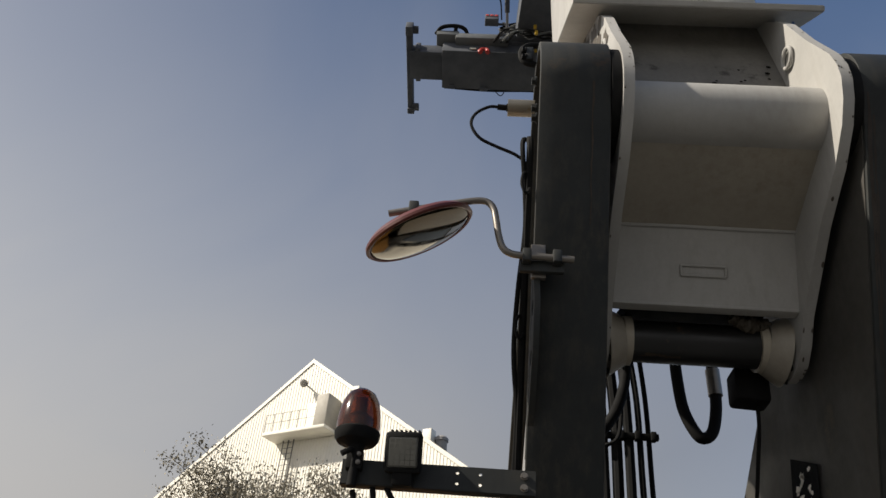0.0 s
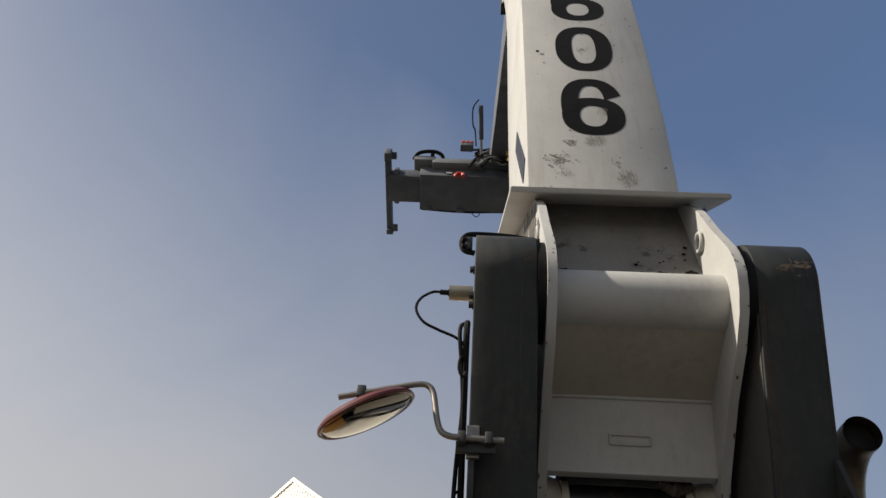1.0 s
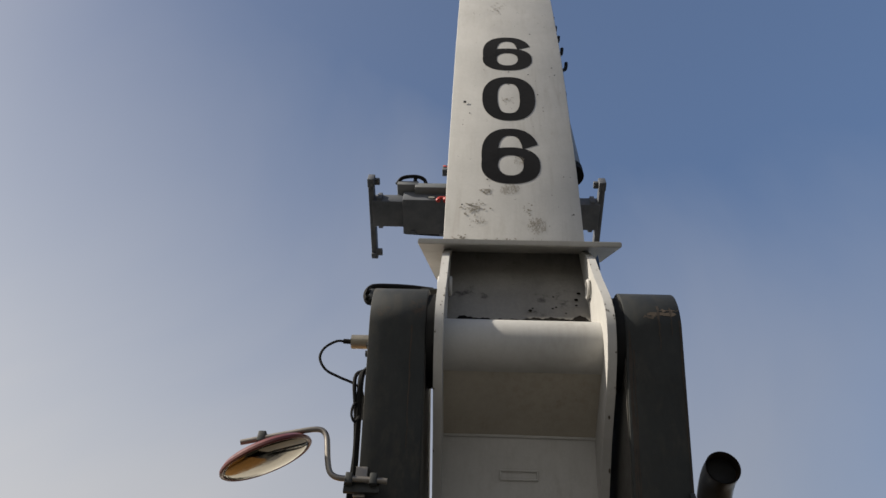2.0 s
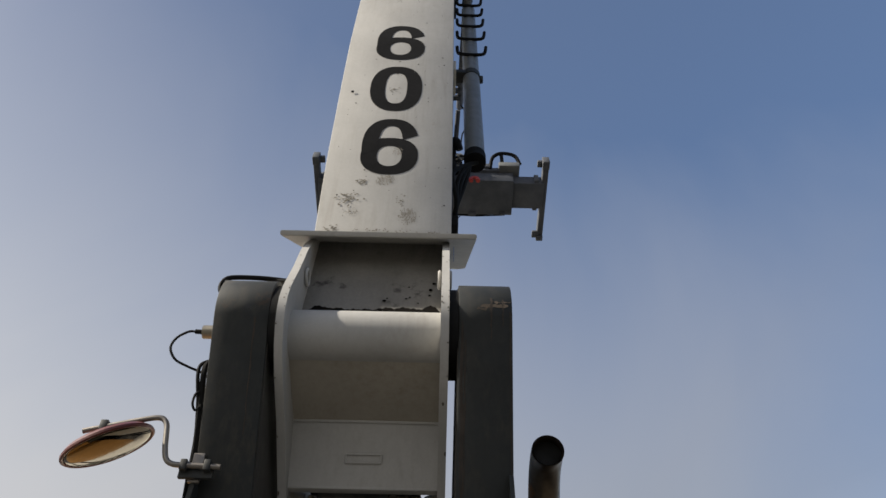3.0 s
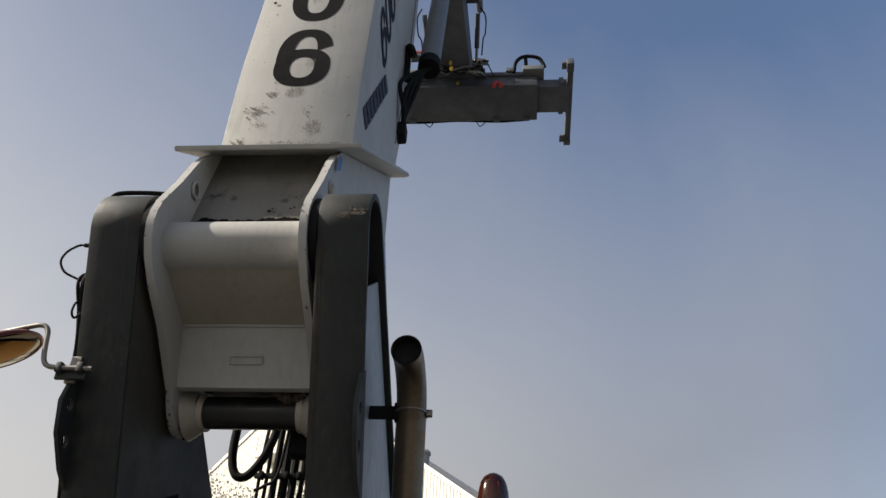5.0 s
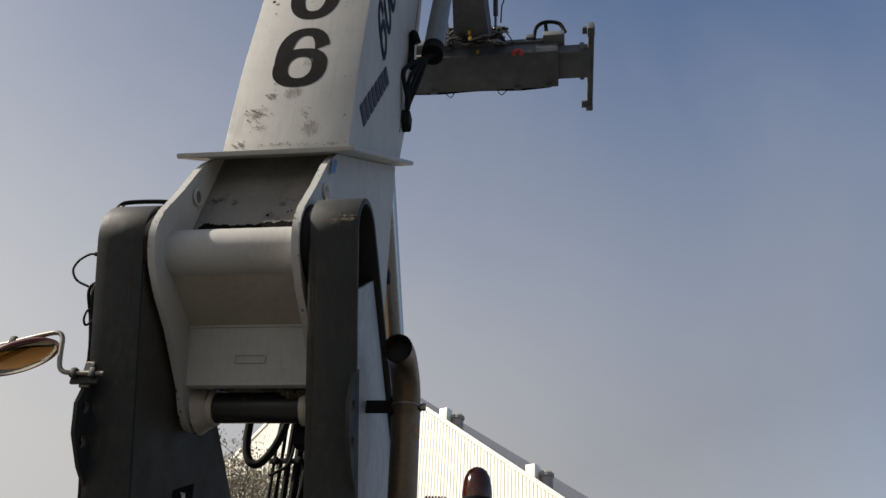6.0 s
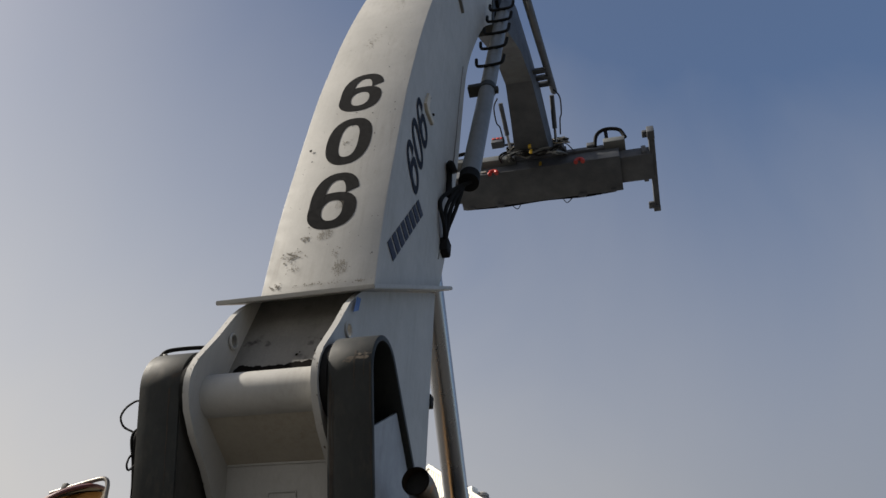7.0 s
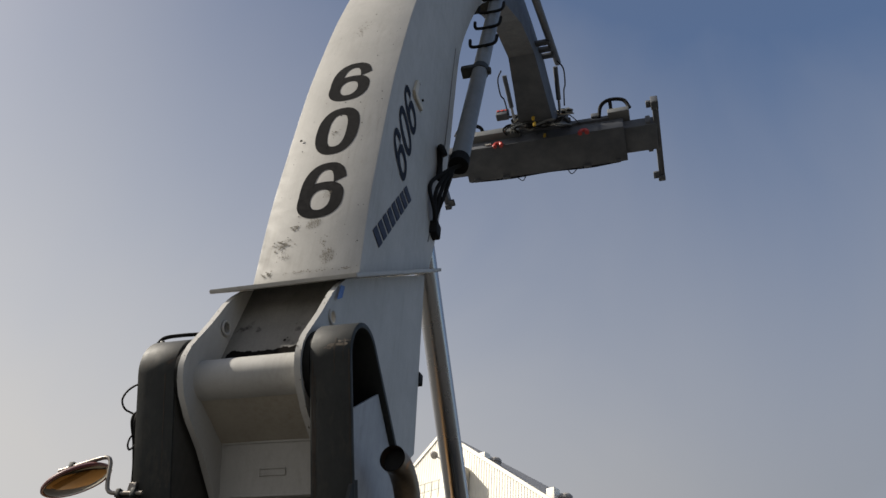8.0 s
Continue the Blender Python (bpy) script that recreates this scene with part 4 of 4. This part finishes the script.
for k in range(3):
    bm = B()
    box(bm, (0.05, 0.12, 0.5), pose(0.46, 3.55, 13.0 + 0.4 * k, -20, 0, 0), 0.01)
    part("wear_pad", bm, BLACK, col)
bm = B()
sweep(bm, [(0.44, 3.4, 14.1), (0.6, 3.9, 14.7), (0.72, 4.5, 15.2), (0.72, 4.8, 15.5)], 0.10, n=12)
part("cylinder_bracket", bm, GREY, col)
bm = B()
rod(bm, (0.72, 4.6, 15.3), (0.70, 9.2, 18.0), 0.085, n=24)
part("tilt_cylinder", bm, BOOMGREY, machine)
for t in (0.70, 0.78, 0.86):
    c = Vector((0.72, 4.6, 15.3)).lerp(Vector((0.70, 9.2, 18.0)), t)
    bm = B()
    box(bm, (0.40, 0.12, 0.10), pose(c.x - 0.2, c.y, c.z - 0.1), 0.01)
    part("step", bm, BOOMGREY, ib)
for sg in (-1, 1):
    bm = B()
    rod(bm, (sg * 0.66, 9.0, 17.6), (sg * 0.62, 9.75, 17.2), 0.06, n=16)
    dp = part("damper", bm, BOOMGREY, machine)
    bm = B()
    rod(bm, (sg * 0.62, 9.75, 17.2), (sg * 0.60, 10.05, 17.0), 0.035, n=16)
    part("damper_rod", bm, CHROME, dp)
    bm = B()
    sweep(bm, [(sg * 0.72, 8.9, 17.7), (sg * 0.85, 9.1, 17.6), (sg * 0.84, 9.4, 17.35), (sg * 0.78, 9.6, 17.35), (sg * 0.74, 9.9, 17.1)], 0.018, n=6)
    part("damper_hose", bm, BLACK, dp)

# plain chassis and wheels under the posts
bm = B()
prism(bm, [(0.75, 0.55), (0.75, 1.55), (1.1, 1.75), (5.5, 1.75), (8.3, 1.5), (8.3, 0.55)], -1.0, 1.0, bevel=0.03)
part("chassis", bm, GREY, machine)
for sg in (-1, 1):
    for y, r in ((1.9, 0.78), (6.3, 0.85)):
        wm = pose(sg * 1.45, y, r, 0, 90, 0)
        bm = B()
        turned(bm, [(0.42, -0.24), (0.6, -0.26), (r - 0.06, -0.25), (r, -0.17), (r, 0.17), (r - 0.06, 0.25), (0.6, 0.26), (0.42, 0.24)], 40, wm)
        wh = part("wheel", bm, BLACK, machine)
        bm = B()
        turned(bm, [(0.0, -0.12), (0.36, -0.14), (0.43, -0.22), (0.43, 0.22), (0.36, 0.14), (0.0, 0.12)], 32, wm)
        part("rim", bm, WHITE, wh)
    # unseen plates added over the wheels; the ochre one colours the mirror's reflection
    bm = B()
    prism(bm, [(0.7, 1.35), (0.85, 1.70), (1.2, 1.76), (3.6, 1.76), (3.6, 1.72), (1.22, 1.72), (0.89, 1.67), (0.74, 1.35)], sg * 1.02, sg * 2.3)
    part("added_wheel_plate", bm, OCHRE if sg < 0 else GREY, machine, "ochre yellow plate added over the wheels for the mirror to reflect" if sg < 0 else "dark grey plate added over the wheels")

# ochre block added out of view, only to be reflected in the mirror
bm = B()
prism(bm, [(1.7, 1.77), (1.7, 2.35), (2.4, 2.82), (4.6, 2.82), (4.6, 1.77)], -2.0, -0.9, bevel=0.03)
part("mirror_block", bm, OCHRE, machine, "unseen ochre yellow block added for the mirror to reflect")

# ---- container spreader ----
spreader = thing("container_spreader", "dark grey telescopic container spreader hanging from the boom head", "spreader", (0, 11.0, 16.75))
TL = pose(0, 0, 0, -15, 0, 0)


def sbox(name, size, at, mat=None, parent=None, bevel=0.02, label=""):
    bm = B()
    box(bm, size, TL @ pose(*at), bevel)
    return part(name, bm, mat or BOOMGREY, parent or spreader, label)


sbox("main_beam", (4.3, 1.02, 0.5), (0, 0.04, -0.02))
sbox("top_rail", (3.6, 0.25, 0.16), (0, -0.42, 0.26))
sbox("hose_tray", (1.3, 0.30, 0.26), (-1.2, -0.52, 0.20), CYL)
sbox("head_frame", (1.5, 0.9, 0.35), (0, -0.25, 0.40))
for sg in (-1, 1):
    rise = 1.0 if sg > 0 else 0.55
    sb = sbox("sliding_beam", (0.9, 0.75, 0.40), (sg * 2.5, 0.0, 0.0))
    eb = sbox("end_beam", (0.15, 2.30, 0.28), (sg * 2.97, 0.22, 0.0))
    sbox("corner_casting", (0.18, 0.24, 0.31), (sg * 2.96, -0.88, -0.04), None, eb)
    sbox("corner_casting", (0.18, 0.16, 0.31), (sg * 2.96, 1.30, -0.04), None, eb)
    sbox("guide_flap", (0.18, 0.20, 0.08), (sg * 2.84, 1.20, -0.12), None, eb)
    sbox("guide_flap", (0.18, 0.18, 0.10), (sg * 2.84, -0.84, 0.02), None, eb)
    sbox("gusset", (0.12, 0.9, 0.34), (sg * 2.76, 0.0, 0.0), None, eb)
    sbox("valve_box", (0.55, 0.35, 0.22), (sg * 2.05, -0.50, 0.32), CYL)
    bm = B()
    sweep(bm, [TL @ Vector(q) for q in ((sg * 1.55, -0.55, 0.25), (sg * 1.62, -0.70, 0.25 + 0.35 * rise), (sg * 1.85, -0.75, 0.25 + 0.53 * rise), (sg * 2.2, -0.72, 0.25 + 0.47 * rise), (sg * 2.35, -0.60, 0.25 + 0.2 * rise))], 0.05, n=8)
    part("hose_arch", bm, BLACK, spreader)
    bm = B()
    rod(bm, TL @ Vector((sg * 1.86, -0.72, 0.24 + 0.52 * rise)), TL @ Vector((sg * 1.88, -0.55, 0.3)), 0.05, n=8)
    part("arch_post", bm, BLACK, spreader)
    sbox("lashing_eye", (0.20, 0.10, 0.12), (sg * 1.1, 0.52, -0.28), None, None, 0.03)
    bm = B()
    sweep(bm, [TL @ Vector(q) for q in ((sg * 0.55, 0.55, -0.24), (sg * 0.66, 0.64, -0.38), (sg * 0.8, 0.60, -0.26))], 0.012, n=6)
    part("loose_cable", bm, BLACK, spreader)
    bm = B()
    sweep(bm, [TL @ Vector((sg * 1.13 + 0.095 * math.cos(a), -0.48, -0.27 + 0.105 * math.sin(a))) for a in [math.pi * (-0.15 + 1.3 * k / 8) for k in range(9)]], 0.055, n=8)
    part("lock_indicator", bm, RED, spreader, "red lock indicator lamp")
    sbox("lashing_eye", (0.16, 0.10, 0.10), (sg * 1.9, 0.50, -0.27), None, None, 0.03)
sbox("yellow_tag", (0.07, 0.03, 0.2), (0.12, -0.50, -0.14), YELLOW)
sbox("yellow_tag", (0.07, 0.03, 0.12), (-0.05, -0.72, 0.58), YELLOW)
sbox("white_tag", (0.16, 0.02, 0.06), (-1.40, -0.50, -0.17), CLAD)
for k, x in enumerate((-1.7, -0.8, 0.55, 1.3, 1.75)):
    sbox("valve_block", (0.22, 0.16, 0.18), (x + 0.15, -0.53, 0.36), None, None, 0.02)
for k in range(4):
    bm = B()
    z = -0.20 + 0.02 * k
    sweep(bm, [TL @ Vector(q) for q in ((-2.1 + 0.2 * k, 0.58, z), (-1.0, 0.60, z - 0.05), (0.1, 0.58, z - 0.02), (1.2 + 0.2 * k, 0.60, z - 0.06), (1.9, 0.57, z))], 0.014, n=6)
    part("cable", bm, BLACK, spreader)
wl_ = sbox("signal_lamp", (0.34, 0.2, 0.3), (-0.98, -0.9, 0.62), BOOMGREY)
for k in range(3):
    sbox("lamp_lens", (0.08, 0.02, 0.08), (-1.09 + 0.11 * k, -1.01, 0.66), RED, wl_, 0.01)
sbox("lamp_arm", (0.5, 0.06, 0.06), (-0.65, -0.8, 0.62), BOOMGREY)
rnd = random.Random(9)
for k in range(11):
    pts = [TL @ Vector((-0.75 + 1.6 * j / 6 + rnd.uniform(-0.06, 0.06), -0.75 + rnd.uniform(-0.1, 0.1), 0.55 + rnd.uniform(-0.12, 0.16))) for j in range(7)]
    bm = B()
    sweep(bm, pts, rnd.choice((0.016, 0.02, 0.028)), n=6)
    part("hose", bm, (BLACK, CYL, CREAM)[k % 3], spreader)

for k in range(9):
    x0, x1 = rnd.uniform(-0.95, -0.55), rnd.uniform(0.6, 1.05)
    pts = [TL @ Vector((x0, -0.5, 0.2))] + [Vector((x0 + (x1 - x0) * (j + 0.5) / 6 + rnd.uniform(-0.05, 0.05), -1.48 + rnd.uniform(-0.08, 0.08), -0.60 + rnd.uniform(-0.10, 0.10))) for j in range(6)] + [TL @ Vector((x1, -0.5, 0.2))]
    bm = B()
    sweep(bm, pts, rnd.choice((0.014, 0.02, 0.026)), n=6, steps=5)
    part("hose", bm, (BLACK, CYL, SHAFT)[k % 3], spreader)
for x, z in ((0.02, -0.52), (0.05, -0.72)):
    bm = B()
    box(bm, (0.07, 0.05, 0.12), pose(x, -1.62, z), 0.01)
    part("yellow_tag", bm, YELLOW, spreader)

# ---- hall with gable ----
hall = thing("industrial_hall", "tall hall with white corrugated gable and pitched grey roof", "building", (-8.606, 31.0, 0))
hall.rotation_euler = (0, 0, radians(-27.2))
hall.scale = (0.825, 0.825, 0.825)
H0, HW, K, DEEP = 22.2, 17.0, 0.724, 40.0
bm = B()
outline = [(-HW, 0), (HW, 0), (HW, H0 - K * HW), (0, H0), (-HW, H0 - K * HW)]
plate(bm, [(x, 0, z) for x, z in outline], DEEP, (0, 1, 0))
wall = part("wall", bm, CLAD, hall, "white corrugated steel cladding", smooth=0)
bm = B()
n = int(2 * HW / 0.19)
for k in range(n):
    x = -HW + 0.19 * (k + 0.5)
    if x < -14 or x > 15:
        continue
    top = H0 - K * abs(x) - 0.05
    a, b, c, d = [(x - 0.055, 0.0), (x - 0.03, -0.021), (x + 0.03, -0.021), (x + 0.055, 0.0)]
    for (xa, ya), (xb, yb) in ((a, b), (b, c), (c, d)):
        bm.faces.new([bm.verts.new(q) for q in ((xa, ya, 4), (xb, yb, 4), (xb, yb, top), (xa, ya, top))])
tagged(part("cladding_ribs", bm, CLAD, wall, smooth=0), kind="stuff")
for sg in (-1, 1):
    bm = B()
    plate(bm, [(0, -0.03, H0 + 0.10), (sg * (HW + 0.5), -0.03, H0 + 0.10 - K * (HW + 0.5)), (sg * (HW + 0.5), DEEP + 0.3, H0 + 0.10 - K * (HW + 0.5)), (0, DEEP + 0.3, H0 + 0.10)], 0.12, (0, 0, 1))
    roof = part("roof", bm, ROOF, hall, "grey sheet roof", smooth=0)
    bm = B()
    plate(bm, [(0, -0.04, H0 + 0.23), (sg * (HW + 0.5), -0.04, H0 + 0.23 - K * (HW + 0.5)), (sg * (HW + 0.5), -0.04, H0 - 0.02 - K * (HW + 0.5)), (0, -0.04, H0 - 0.02)], 0.03, (0, -1, 0))
    part("verge_trim", bm, CLAD, roof, smooth=0)
    for u in ((2.9, 7.7, 12.8) if sg > 0 else ()):
        zc = H0 - K * u
        bm = B()
        box(bm, (0.5, 0.5, 0.8), pose(sg * u, 0.6, zc + (0.32 if u > 5 else -0.05)), 0.02)
        vt = part("roof_vent", bm, CLAD, hall)
        bm = B()
        turned(bm, [(0.30, -0.5), (0.30, 0.42), (0.36, 0.44), (0.36, 0.58), (0.26, 0.68), (0.0, 0.72)], 20, pose(sg * u + 0.5, 1.0, zc - (0.22 if u > 5 else 0.6)))
        part("vent_hood", bm, ROOF, vt)
bm = B()
box(bm, (4.1, 1.2, 0.16), pose(0.4, -0.62, 17.6), 0.01)
balcony = part("balcony", bm, CLAD, hall, "white balcony platform with thin railing")
for x in [-1.6 + 0.55 * k for k in range(7)]:
    bm = B()
    rod(bm, (x, -1.18, 17.65), (x, -1.18, 18.7), 0.018, n=6)
    part("rail_post", bm, GRIMY_SHADE, balcony)
for z in (18.2, 18.7):
    bm = B()
    rod(bm, (-1.62, -1.18, z), (1.75, -1.18, z), 0.013, n=6)
    part("rail", bm, GRIMY_SHADE, balcony)
# entrance box: its shaded face is put into the paint colour
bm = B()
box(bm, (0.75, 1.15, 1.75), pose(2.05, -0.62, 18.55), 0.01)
part("entrance_box", bm, SHADED_BOX, balcony, "entrance box with its shade painted in as beige")
bm = B()
box(bm, (0.9, 0.06, 1.9), pose(0.6, -0.05, 18.63), 0.01)
part("door", bm, CLAD, balcony)
# ladder painted dark to take in its own shadow on the cladding
for x in (-0.35, 0.0, 0.35):
    bm = B()
    rod(bm, (x - 0.5, -0.30, 12.0), (x - 0.5, -0.30, 17.5), 0.03, n=8)
    part("ladder_rail", bm, GRIMY_SHADE, hall)
for k in range(18):
    bm = B()
    rod(bm, (-0.85, -0.3, 12.1 + 0.31 * k), (-0.15, -0.3, 12.1 + 0.31 * k), 0.015, n=6)
    part("rung", bm, GRIMY_SHADE, hall)
bm = B()
sweep(bm, [(0.45, 0.0, 20.3), (0.38, -0.4, 20.4), (0.12, -0.7, 20.6)], 0.04, n=8)
lamp = part("wall_lamp", bm, CYL, hall, "grey floodlight on a bracket")
bm = B()
turned(bm, [(0.0, 0.45), (0.14, 0.40), (0.20, 0.2), (0.22, 0.0), (0.0, -0.02)], 20, pose(0.16, -0.7, 20.56, -20, -50, 0))
part("lamp_head", bm, ROOF, lamp)

# ---- trees ----
def tree(seed, at, top, spread, leaves):
    r = random.Random(seed)
    t = thing("tree", "broad tree with thinning brown-green leaves in front of the hall", "tree", at)
    bm = B()
    sweep(bm, [(0, 0, 0), (0.1, 0, top * 0.2), (-0.1, 0.1, top * 0.45), (0.1, 0, top * 0.7)], [0.28, 0.24, 0.18, 0.08], n=10)
    tips = []
    for k in range(26):
        a = r.uniform(0, 6.28)
        h0 = top * r.uniform(0.22, 0.6)
        h1 = min(top * 0.98, h0 + top * r.uniform(0.2, 0.45))
        rr = spread * r.uniform(0.35, 1.0) * math.sin(math.pi * min(0.92, max(0.15, h1 / top)) ** 1.6) ** 0.5
        b = Vector((rr * math.cos(a), rr * math.sin(a), h1))
        m = Vector((0, 0, h0)).lerp(b, 0.5) + Vector((0, 0, r.uniform(-0.2, 0.5)))
        sweep(bm, [(0, 0, h0), m, b], [0.07, 0.05, 0.03, 0.015], n=6, steps=4)
        for j in range(7):
            q = m.lerp(b, r.uniform(0.1, 1.0))
            e = q + Vector((r.gauss(0, 0.5), r.gauss(0, 0.5), r.uniform(-0.1, 0.8)))
            if e.z < top:
                sweep(bm, [q, q.lerp(e, 0.5) + Vector((0, 0, 0.08)), e], 0.012, n=4, steps=3)
                tips.append(e)
    part("trunk", bm, BARK, t, "brown trunk and limbs")
    verts, faces = [], []
    for k in range(leaves):
        c = r.choice(tips) + Vector((r.gauss(0, 0.26), r.gauss(0, 0.26), r.gauss(0, 0.2)))
        rot = Euler((r.uniform(0, 6.28), r.uniform(0, 6.28), r.uniform(0, 6.28))).to_matrix()
        s = r.uniform(0.035, 0.075)
        i = len(verts)
        verts += [c + rot @ Vector(q) * s for q in ((-1, 0, 0), (-0.2, 0.45, 0.12), (1, 0, 0), (-0.2, -0.45, 0.12))]
        faces.append((i, i + 1, i + 2, i + 3))
    me = bpy.data.meshes.new("crown")
    me.from_pydata([tuple(v) for v in verts], [], faces)
    me.materials.append(LEAF)
    cr = new("crown", me)
    cr.parent = t
    tagged(cr, kind="stuff")
    return t


tree(3, (-6.3, 22.0, 0), 10.3, 2.8, 24000)
tree(8, (-8.5, 22.7, 0), 10.5, 2.4, 20000)
